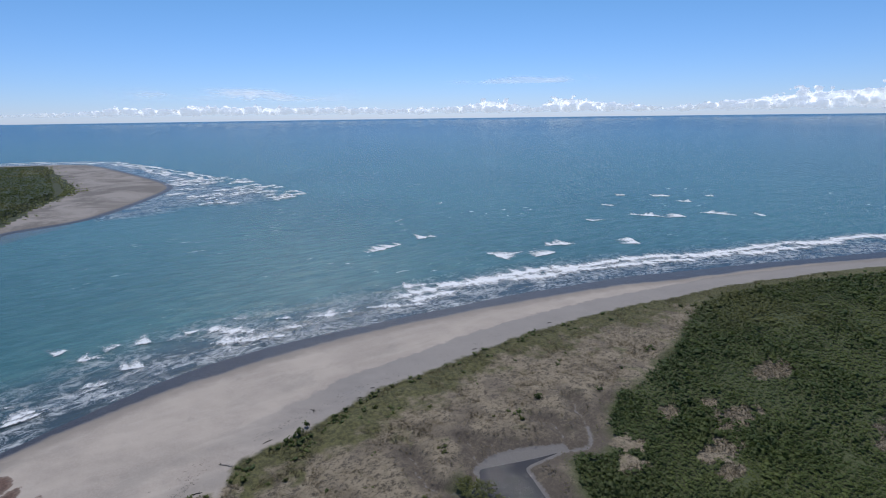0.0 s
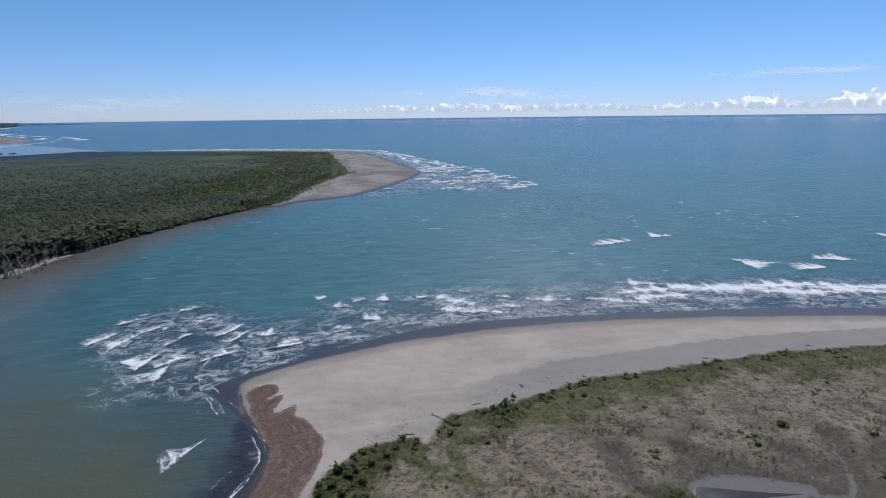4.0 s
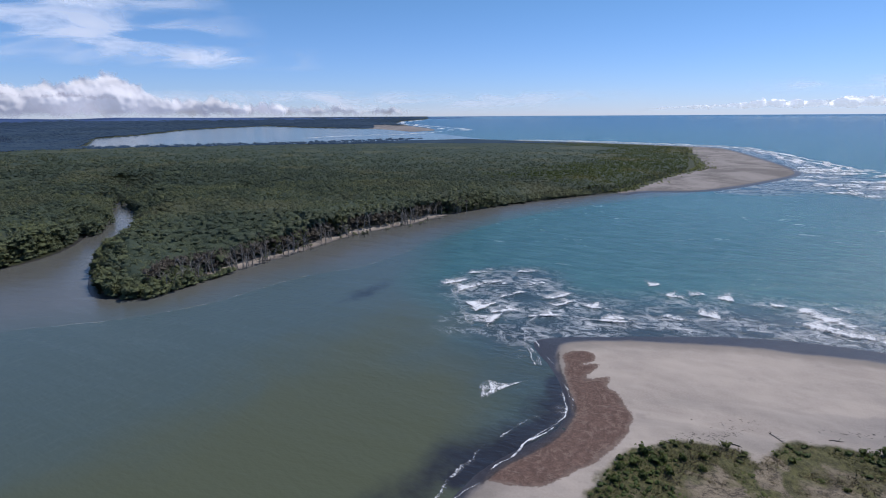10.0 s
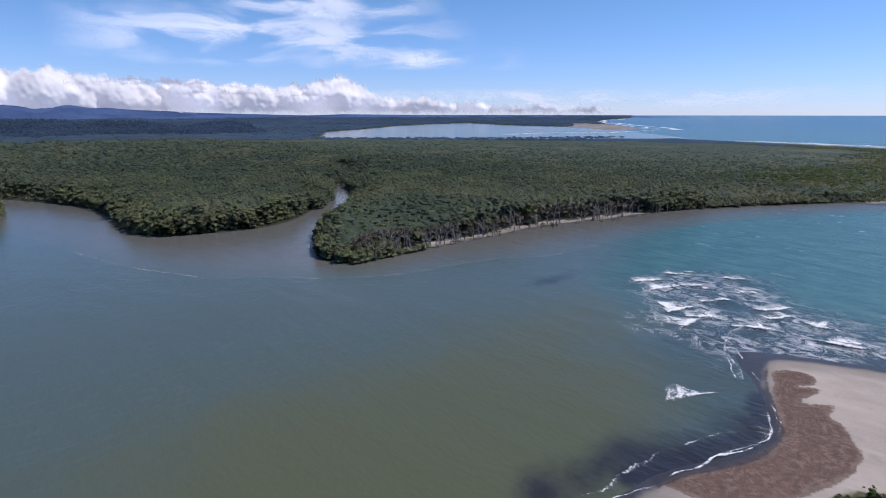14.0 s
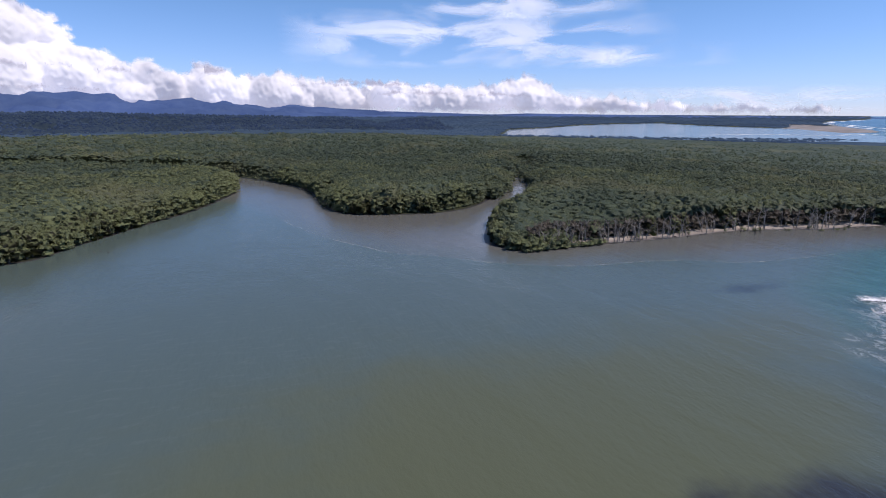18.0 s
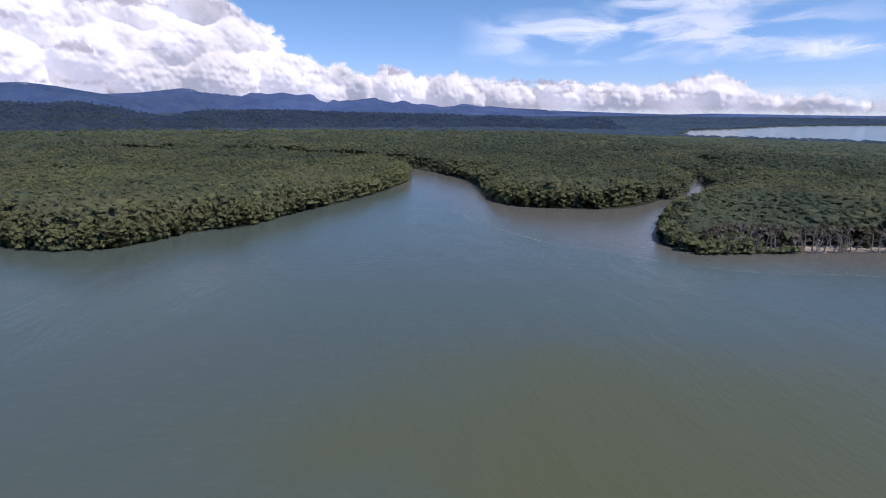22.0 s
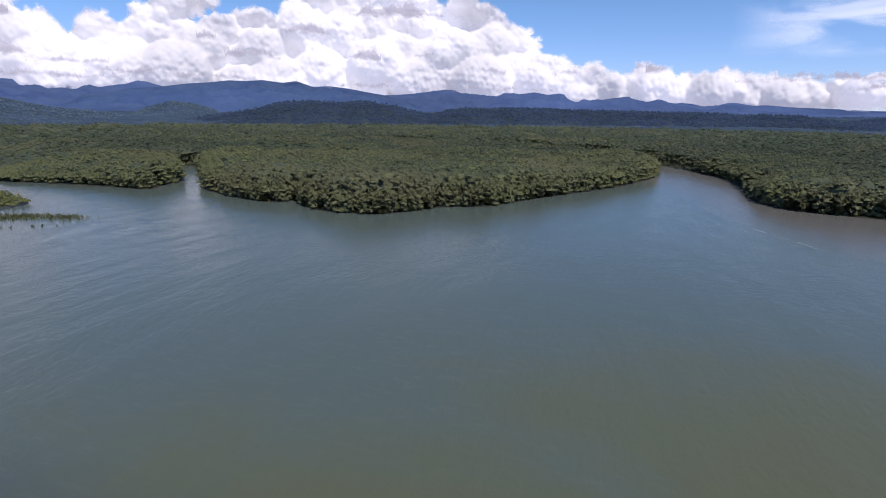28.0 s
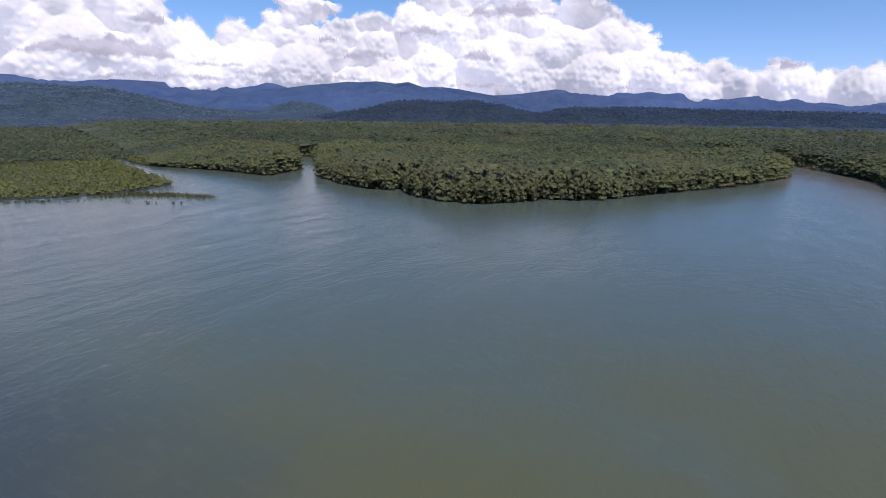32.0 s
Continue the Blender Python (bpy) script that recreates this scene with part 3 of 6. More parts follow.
def rings(*spans):
    out = []
    for a, b, step in spans:
        out += list(np.geomspace(a, b, max(2, int(math.log(b / a) / step)), endpoint=False))
    return np.array(out + [spans[-1][1]])


def build_ground():
    x, y = polar(rings((0.02, 3, 0.8), (3, 40, 0.12), (40, 76, 0.0155), (76, 142, 0.0065), (142, 420, 0.0155), (420, 1250, 0.022), (1250, 4880, 0.045)), ANGLES)
    xy = np.stack([x, y], 1)
    near, far = signed(xy, near_land), signed(xy, far_land)
    dry = np.maximum(signed(xy, dry_land), far - 9)
    veg, debris, scrub = signed(xy, veg_land), signed(xy, debris_area), signed(xy, scrub_area)
    pool = np.maximum(signed(xy, pool_area), 0.25 - off_channels(xy))
    edge = away(xy, np.array(FOREST_EDGE, float))
    spit = (x < -436) & (y > np.interp(-x, [-p[0] for p in FOREST_EDGE[::-1]], [p[1] for p in FOREST_EDGE[::-1]]))
    washed = (x > -300) & (x < -138) & (y > -178) & (y < -120) & (far > -20)
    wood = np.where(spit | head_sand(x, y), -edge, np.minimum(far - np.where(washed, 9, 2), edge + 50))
    d = np.maximum(near, far)
    z = np.interp(d, [-40, -6, 0, 10, 25, 60], [-2.5, -0.5, -0.03, 0.6, 1.15, 1.5])
    z += np.clip(d / 12, 0, 1) * (0.22 * fbm(x, y, 26, 3, 2) + 0.10 * fbm(x, y, 7, 3, 3))
    z += np.clip(veg / 5, 0, 1) * np.clip(1 - scrub / 10, 0, 1) * (0.35 + 0.16 * fbm(x, y, 6.5, 3, 8))
    z = np.where(pool > -6, np.interp(pool, [-6, -0.3, 1.5], [0, 1, 1]) * (0.55 - 0.15 * (pool > -0.3) - z) + z, z)
    z = np.where((near > 0) & (debris > 0), z + 0.12 * fbm(x, y, 3, 3, 5), z)
    faces = grid_faces(len(x) // len(ANGLES), len(ANGLES), True)
    faces = faces[(np.hypot(x, y)[faces].min(1) > 2400) | (d[faces].max(1) > np.where(np.hypot(x, y)[faces].min(1) > 420, -40, -14))]  # the river bed is out of sight
    return mesh_np("ground", np.stack([x, y, z + rise(x, y)], 1), faces,
                   dict(damp=np.clip((y - 12) / 40, 0, 1), far=((far > near) & ~washed) * 1.0, shore=near, dry=np.where(far > near, far - np.where(washed, 1.5, np.where((x < -440) & (x > -1300) & (y > -200), 7, 5)), dry), veg=np.where(far > near, -60, veg), debris=debris, pool=pool, scrub=scrub, wood=wood, bald=bald(x, y)), True)


# the bar off the point on which the swell spends itself
SHOAL = [(-171, -84), (-157, -72), (-143, -59), (-134, -52), (-129, -44), (-140, -45), (-148, -40), (-157, -30), (-168, -17), (-180, -25), (-186, -38), (-205, -52), (-203, -66), (-194, -77)]
FOAM_LINE = [(-20, -330), (-30, -292), (-46, -230), (-58, -202), (-67, -186), (-79, -177), (-90, -165), (-99, -157), (-111, -149), (-123, -144), (-140, -141.5), (-160, -136), (-178, -125), (-203, -121), (-240, -118), (-330, -92), (-430, -35)]


def build_water():
    ang = np.concatenate([np.arange(10, 256, 0.9), np.arange(256, 370, 5.7)])
    x, y = polar(rings((0.02, 3, 0.8), (3, 40, 0.3), (40, 420, 0.018), (420, 4880, 0.05)), ang)
    xy = np.stack([x, y], 1)
    near, far = -signed(xy, near_land), -signed(xy, far_land)
    r = np.hypot(x, y)
    # silty water between the far bank and the line of scum
    line = smooth_line(FOAM_LINE)
    belt = np.concatenate([line, np.array([(-480, 10), (-500, -300), (-300, -500), (40, -480), (10, -360)], float)])
    silt = np.clip(signed(xy, belt), -30, 30)
    lagoon = 1.0 * (signed(xy, np.array([(-600, -1050), (-1290, -520), (-1420, -640), (-1760, -930), (-2150, -1250), (-2700, -2600), (-1600, -2150), (-900, -1600)], float)) > 0)
    silt = np.where(lagoon > 0, -30, silt)
    estuary = np.array([(-118, -28), (-142, -54), (-174, -88), (-225, -108), (-330, -122), (-300, -500), (-100, -700), (700, -700), (900, 140), (60, 20), (-50, -20)], float)
    calm = np.clip(signed(xy, estuary) / 24 + 0.2, 0, 1)
    calm = np.maximum(calm, lagoon)
    brown = 1.15 * np.exp(-(((x + 56) / 68) ** 2 + ((y + 60 + 0.15 * (x + 56)) / 38) ** 2))
    brown = np.maximum(brown, 0.85 * np.exp(-(((x - 4) / 58) ** 2 + ((y + 36) / 27) ** 2)))
    brown = np.maximum(brown, 0.62 * np.exp(-(((x + 118) / 46) ** 2 + ((y + 78) / 30) ** 2)))
    stain = 1.0 * np.exp(-((np.clip(away(xy, smooth_line([(-104, -24), (-90, -28), (-78, -36), (-62, -40)])), 0, 99) / 6.5) ** 2))
    stain = np.maximum(stain, 1.5 * np.exp(-((np.clip(away(xy, smooth_line([(-116, -26.5), (-104, -22), (-97, -24), (-90, -27), (-82, -30), (-74, -33)])), 0, 99) / 3.4) ** 2)))
    stain = np.maximum(stain, 0.75 * np.exp(-(((x + 152) / 22) ** 2 + ((y + 104) / 6) ** 2)))
    tip = np.clip((signed(xy, smooth_line(SHOAL, True, 4)) + 9) / 26, 0, 1)
    coast = np.interp(near, [0, 4, 26, 50], [0.6, 0.85, 0.6, 0]) * np.clip((-125 - x + 0.25 * np.clip(y - 100, 0, 999)) / 12, 0, 1) * (y > -70)
    outer = 0.9 * np.exp(-(((x + 560) / 75) ** 2 + ((y - 120) / 42) ** 2)) + np.interp(far, [0, 14, 60], [1.0, 0.95, 0]) * ((x < -478) & (y > 5 + 0.25 * (x + 478)) | (x < -700) & (y > -330))
    surf = np.clip(np.maximum.reduce([coast, 1.1 * tip, outer]), 0, 1)
    far_blue = np.clip((r - 800) / 2600, 0, 1) * (lagoon == 0)
    return mesh_np("water", np.stack([x, y, rise(x, y)], 1), grid_faces(len(x) // len(ang), len(ang), True),
                   dict(silt=silt, brown=brown, stain=stain, surf=surf, calm=calm, far_blue=far_blue, lagoon=lagoon, shoal=np.maximum(np.interp(near, [0, 10, 26], [1, 0.8, 0]), 0.55 * tip)), True)


add("ground", build_ground(), GROUND, label="grey beach sand, mud and forest soil with shade painted in", category="ground", kind="structure")
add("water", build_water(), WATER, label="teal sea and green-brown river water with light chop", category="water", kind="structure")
pool_line = smooth_line(POOL_WATER, True, 3)
bm = bmesh.new()
bm.faces.new([bm.verts.new((p[0], p[1], 0.42)) for p in pool_line])
me = bpy.data.meshes.new("tidal_pool")
bm.to_mesh(me)
bm.free()
m = Nodes("still_pool_water")
ruffle = m.node("Bump", Distance=0.10, Height=m.noise(4.5, 4, 0.65))
m.put(ruffle.inputs["Strength"], m.ramp(m.noise(0.12, 2), 0.42, 0.56, 0.04, 1.0))
m.set(Base_Color=(0.058, 0.053, 0.050), Roughness=0.10, IOR=1.333, Normal=ruffle.outputs[0])
add("tidal_pool", me, m.mat, label="shallow silty tidal pool among mud banks", category="pool", kind="structure")


# ---------------------------------------------------------------- breakers
def breaker(x0, y0, x1, y1, height, trail, seed, boost=0.0, wash=0.35):
    """One breaking wave: a ragged white crest, foam dragged behind it to seaward and some thrown ahead."""
    r = np.random.default_rng(seed)
    a, b = np.array((x0, y0), float), np.array((x1, y1), float)
    length = np.linalg.norm(b - a)
    along = (b - a) / length
    side = np.array((along[1], -along[0]))
    mid = (a + b) / 2
    d0, d1 = signed(np.array([mid + 3 * side, mid - 3 * side]), near_land)
    if max(d0, d1) < -250:
        d0, d1 = signed(np.array([mid + 3 * side, mid - 3 * side]), far_land)
    if d0 > d1:
        side = -side  # side points out to sea
    n, k = max(14, int(length / 0.8)), 10
    u = np.linspace(0, 1, n)[:, None]
    v = np.linspace(-wash, 1, k)[None, :]
    taper = np.clip(np.minimum(u, 1 - u) * 4, 0, 1) ** 0.7
    wig = 0.8 * fbm(u * length, u * 0, 14, 3, seed) + 0.03 * length * np.sin(u * 3.1 + r.uniform(0, 6))
    reach = trail * (0.35 + 0.65 * (0.5 + 0.7 * fbm(u * length, u * 0 + 7, 9, 3, seed + 1))) * (0.6 + 0.4 * taper)
    across = wig + v * np.maximum(reach, 0.4) + 0.12 * r.standard_normal((n, k)) * (v > 0.1)
    xy = a + along * u[..., None] * length + side * across[..., None]
    lift = height * taper * np.interp(v, [-wash, -0.05, 0.05, 0.18, 0.5, 1], [0.0, 0.25, 1, 0.55, 0.12, 0.02])
    z = 0.05 + np.maximum(lift + 0.07 * height * r.standard_normal((n, k)), 0)
    thick = np.interp(v, [-wash, -wash * 0.45, -0.04, 0.02, 0.14, 0.35, 1], [-0.45, -0.10, 0.06, 0.52, 0.22, 0.10, -0.40]) + boost
    edge = thick - 0.60 * (1 - taper) + 0.26 * fbm(u * length, 0 * u + seed, 8, 3, seed + 5) + 0.10 * fbm(u * length + 0 * v, v * reach * 2, 3, 3, seed + 6)
    z = z + rise(xy[..., 0], xy[..., 1])
    return mesh_np("breaking_wave", np.concatenate([xy, z[..., None]], -1).reshape(-1, 3), grid_faces(n, k), dict(edge=edge.ravel(), flow=np.stack([u * length + 0 * v, across, 0 * across + 17.0 * seed], -1).reshape(-1, 3)), True)


CREST = [(-186, 98), (-190, 130), (-185, 161), (-178, 192), (-170, 225), (-158, 258), (-148, 285), (-134, 341), (-112, 399), (-60, 510), (20, 690), (130, 920)]
SURF_NORTH = [(-202, 26, -179, 48), (-181, 49, -180, 65), (-188, 63, -181, 84), (-183, 85, -171, 115), (-199, 106, -193, 130), (-192, 129, -184, 161), (-184, 161, -177, 192),
              (-177, 192, -169, 225), (-167, 223, -146, 280), (-149, 286, -133, 341), (-141, 360, -112, 399), (-184, 27, -175, 47)]
SURF_OUTER = [(-263, 127, -270, 154), (-276, 166, -275, 182), (-224, 180, -205, 181), (-217, 216, -208, 236), (-201, 196, -203, 213), (-258, 299, -248, 297), (-295, 359, -283, 360),
              (-320, 411, -314, 419), (-295, 431, -286, 448), (-267, 423, -255, 429), (-234, 368, -218, 361), (-225, 387, -200, 396), (-251, 337, -228, 352), (-203, 273, -186, 265),
              (-269, 470, -261, 474), (-190, 409, -187, 413)]
SURF_POINT = [(-170, -83, -181, -77), (-164, -76, -179, -69), (-157, -69, -153, -62), (-149, -62, -161, -58), (-140, -53, -153, -54), (-196, -65, -203, -55), (-182, -55, -189, -49), (-170, -46, -182, -36),
              (-163, -41, -174, -35), (-170, -34, -169, -22), (-151, -49, -159, -34), (-195, -77, -198, -73), (-180, -64, -182, -62), (-161, -27, -164, -14), (-187, -82, -193, -72), (-176, -72, -186, -62), (-166, -60, -176, -52), (-150, -58, -158, -48), (-158, -28, -162, -12)]
SURF_BAY = [(-201, -15, -204, -10), (-193, -10, -191, 0), (-195, -2, -200, 5), (-196, 6, -196, 14), (-171, -9, -170, 1), (-177, 1, -177, 9), (-193, 16, -198, 31), (-202, 39, -199, 45), (-192, 52, -189, 60), (-182, 30, -180, 42), (-179, 42, -173, 52)]
SURF_RIVER = [(-317, -6, -319, -2), (-330, 180, -338, 196), (-380, 250, -385, 262)]
crest, SURF_LONG = smooth_line(CREST, step=14), []
crest_at = np.concatenate([[0], np.cumsum(np.linalg.norm(np.diff(crest, axis=0), axis=1))])
rng = np.random.default_rng(14)
for s0 in np.arange(0, crest_at[-1] - 40, 27.0):
    out_ = rng.normal(0, 1.3)
    p, q = [np.array([np.interp(v, crest_at, crest[:, k]) for k in (0, 1)]) for v in (s0 - 3, s0 + rng.uniform(38, 52))]
    SURF_LONG.append((p[0] - out_, p[1], q[0] - out_, q[1]))
    if rng.random() < 0.8:
        SURF_LONG.append((p[0] + 8 + out_, p[1] + 6, q[0] + 7 + out_, q[1] - 9))
count = 0
for rows_, height, trail, boost, wash in ((SURF_LONG, 0.6, 11, 0.38, 0.8), (SURF_NORTH[:5] + SURF_NORTH[-1:], 0.7, 11, 0.14, 0.8), (SURF_OUTER, 0.45, 20, 0.33, 0.12), (SURF_POINT[:5], 0.5, 12, 0.32, 0.07), (SURF_POINT[5:], 0.5, 12, 0.13, 0.07), (SURF_BAY, 0.6, 13, 0.12, 0.12), (SURF_RIVER, 0.4, 6, 0.0, 0.2)):
    for q in rows_:
        count += 1
        add("breaking_wave", breaker(*q, height, trail, count, boost, wash), FOAM, label="white breaking wave trailing foam on the sea", category="wave", group="breakers off the beach")
rng = np.random.default_rng(4)
for i in range(80):  # shoal off the far spit
    cx, cy = -500 - 240 * rng.random() ** 1.2, 0
    cy = 95 + rng.uniform(-18, 95) - 0.12 * (-cx - 500)
    L = rng.uniform(8, 30)
    count += 1
    add("breaking_wave", breaker(cx + 0.35 * L, cy - L / 2, cx - 0.15 * L, cy + L / 2, 0.9, rng.uniform(8, 18), count, 0.26), FOAM, label="white breaking wave on the shoal off the far sandspit", category="wave", group="breakers off the far spit")

# thin lines of foam and scum
def ribbon(name, line, width, z, seed, edge=0.3, veil=0.0):
    """A foam line of this half width; the veil is how far thin lace reaches to its right-hand side."""
    line = smooth_line(line, step=12)
    t = np.gradient(line, axis=0)
    t /= np.linalg.norm(t, axis=1)[:, None]
    side = np.stack([t[:, 1], -t[:, 0]], 1)
    s = np.concatenate([[0], np.cumsum(np.linalg.norm(np.diff(line, axis=0), axis=1))])
    g = fbm(s, s * 0, 6 * width + 4, 4, seed)
    w = width * (0.75 + 0.6 * g)[:, None]
    c = line + side * (width * 0.9 * fbm(s, s * 0, 8 * width + 6, 3, seed + 3))[:, None]
    ks, es = [-1.0, -0.4, 0.3, 1.0], [-0.42, edge, edge, -0.30]
    lace = veil * (0.6 + 0.5 * fbm(s, s * 0 + 3, 9, 3, seed + 9))[:, None]
    cols = [c + side * w * k for k in ks]
    if veil:
        es[3] = 0.02
        cols += [c + side * (w + lace * k) for k in (0.35, 0.7, 1.0)]
        es += [-0.10, -0.20, -0.42]
    v = np.stack(cols, 1)
    v = np.concatenate([v, np.full((*v.shape[:2], 1), z)], -1).reshape(-1, 3)
    gaps = 0.30 * fbm(s, s * 0 + seed, 22 + 5 * width, 4, seed + 7) - 0.6 * np.clip(1 - np.minimum(s, s[-1] - s) / (0.08 * s[-1]), 0, 1)
    e = (np.array(es)[None] + gaps[:, None]).ravel()
    flow = np.stack([np.repeat(s, len(cols)), np.tile(np.linspace(-1, 1, len(cols)) * (width + veil), len(s)), np.full(len(e), 7.0 * seed)], 1)
    return mesh_np(name, v, grid_faces(len(line), len(cols)), dict(edge=e, flow=flow), True)


add("foam_line", ribbon("foam_line", FOAM_LINE[1:-2], 0.55, 0.04, 5, 0.30), SCUM, label="thin pale scum line where river and sea water meet", category="foam", kind="stuff")
SWASH = [(-62, 445), (-99, 351), (-131, 263), (-151, 202), (-162, 143), (-167, 90), (-168, 49), (-165, 20), (-158, -1), (-147, -22), (-139, -37)]
for k, (out, wide_, edge_, veil_) in enumerate(((0.5, 0.35, 0.18, 0.0), (6, 0.5, 0.20, 5.0), (12, 0.7, 0.18, 6.0))):
    add("swash_line", ribbon("swash_line", [(x - out, y - 0.2 * out) for x, y in SWASH], wide_, 0.06 + 0.008 * k, 9 + k, edge_, veil_), FOAM, label="thin white edge of spent wash along the beach", category="foam", kind="stuff")
POINT_FOAM = [([(-176, -84), (-160, -73), (-140, -59), (-129, -45), (-120, -32)], 0.5, 0.10, -12), ([(-150, -42.5), (-142, -42), (-135, -40), (-128, -35), (-121, -31)], 0.35, 0.16, 6), ([(-166, -62), (-154, -55), (-146, -49), (-138, -44)], 0.4, 0.0, 7),
              ([(-88.4, -30.5), (-93.7, -29.2), (-98, -27.0), (-101, -24.7)], 0.4, 0.30, 0), ([(-113, -24.6), (-108, -22.6), (-102.7, -20.9), (-96.9, -22.4), (-93.2, -24.2), (-88.9, -25.8)], 0.35, 0.30, 4.5), ([(-144.3, -43.2), (-136.2, -40.9), (-129, -37.2), (-123.7, -34.3), (-120.9, -32.8)], 0.35, 0.34, 0), ([(-137.5, -38.2), (-131.2, -34.3), (-123.1, -28.3)], 0.3, 0.28, 0), ([(-62, -36), (-66, -35), (-71, -34.2), (-77, -33.6), (-83, -32.8), (-87, -31.5)], 0.6, 0.12, 1.5), ([(-66, -33), (-69, -31.4), (-73, -29.8), (-77, -28)], 0.25, 0.26, 0),
              ([(-77, -29.4), (-82, -27.6), (-86.5, -25.8), (-90, -25.2), (-97, -21.9), (-103, -20.2), (-108, -20.8), (-113.4, -23.4), (-117, -26.1)], 0.4, 0.26, 0)]
for k, (line, wide_, edge_, veil_) in enumerate(POINT_FOAM):
    line = line if veil_ >= 0 else line[::-1]
    add("swash_line", ribbon("swash_line", line, wide_, 0.06 + 0.006 * k, 60 + k, edge_, abs(veil_)), FOAM, label="white swash line curling round the sandy point", category="foam", kind="stuff")


def fan(name):
    """The lone wavelet that breaks on the bar in the river: a sharp front and a fan of lace behind its one end."""
    u, v = np.meshgrid(np.linspace(0, 1, 24), np.linspace(0, 1, 9), indexing="ij")
    front = np.array((-100.2, -39.1)) * (1 - u[..., None]) + np.array((-113.2, -32.6)) * u[..., None] + np.array((-0.5, -0.9)) * (0.8 * np.sin(math.pi * u))[..., None]
    back = np.interp(u, [0, 0.12, 0.34, 0.62, 1], [3.0, 6.2, 7.8, 1.6, 0.3])
    xy = front + np.array((-0.77, -0.64)) * (back * v + 0.3 * fbm(u * 13, v * 5, 2, 3, 4) * v)[..., None]
    e = np.interp(v, [0, 0.06, 0.2, 0.7, 1], [-0.1, 0.42, 0.24, 0.14, -0.30]) - 0.07 - 0.3 * np.clip(u * 4 - 3, 0, 1) - 0.3 * np.clip(1 - u * 8, 0, 1) + 0.16 * fbm(u * 13, v * 6, 3, 3, 8)
    z = 0.05 + 0.22 * np.interp(v, [0, 0.1, 0.4, 1], [0, 1, 0.3, 0])
    return mesh_np(name, np.concatenate([xy, z[..., None]], -1).reshape(-1, 3), grid_faces(24, 9), dict(edge=e.ravel() + 0.19, flow=np.stack([u * 13, v * 7, 0 * u], -1).reshape(-1, 3)), True)


add("breaking_wavelet", fan("breaking_wavelet"), FOAM, label="lone fan-shaped white wavelet breaking in the river mouth", category="wave")
COAST = [(-1262, -485), (-1255, -294), (-1212, -160), (-1168, -50), (-1120, 30), (-1030, 62), (-815, 98), (-714, 108), (-668, 108)]
for k, (out, wide_) in enumerate(((0, 9), (18, 12), (38, 9))):
    add("surf_line", ribbon("surf_line", [(x - out * (0.9 if x < -1000 else 0.1), y + out * (0.3 if x < -1000 else 0.9)) for x, y in COAST], wide_, 0.08, 21 + k, 0.46), FOAM, label="white surf along the far island's beach", category="foam", kind="stuff")
for k, (line, wide_) in enumerate((([(-3660, -1900), (-3180, -1840), (-2830, -1680), (-2600, -1450), (-2290, -1160), (-2040, -965)], 30), ([(-2840, -1640), (-2330, -1090), (-2080, -920), (-1900, -880)], 26),
                                    ([(-1990, -930), (-1718, -903), (-1518, -920), (-1429, -992), (-1280, -1014), (-1147, -1007)], 11), ([(-1680, -890), (-1500, -900), (-1390, -960)], 8))):
    me = ribbon("surf_line", line, wide_, 0.1, 31 + k, 0.50)
    for v in me.vertices:
        v.co.z += float(rise(np.array([v.co.x]), np.array([v.co.y]))[0])
    add("surf_line", me, FOAM, label="white surf off the distant headland", category="foam", kind="stuff")


# ---------------------------------------------------------------- foliage shapes
def ico(level):
    bm = bmesh.new()
    bmesh.ops.create_icosphere(bm, subdivisions=level, radius=1)
    v = np.array([p.co for p in bm.verts])
    f = np.array([[p.index for p in face.verts] for face in bm.faces])
    bm.free()
    return v, f


ICO1, ICO2 = ico(1), ico(2)


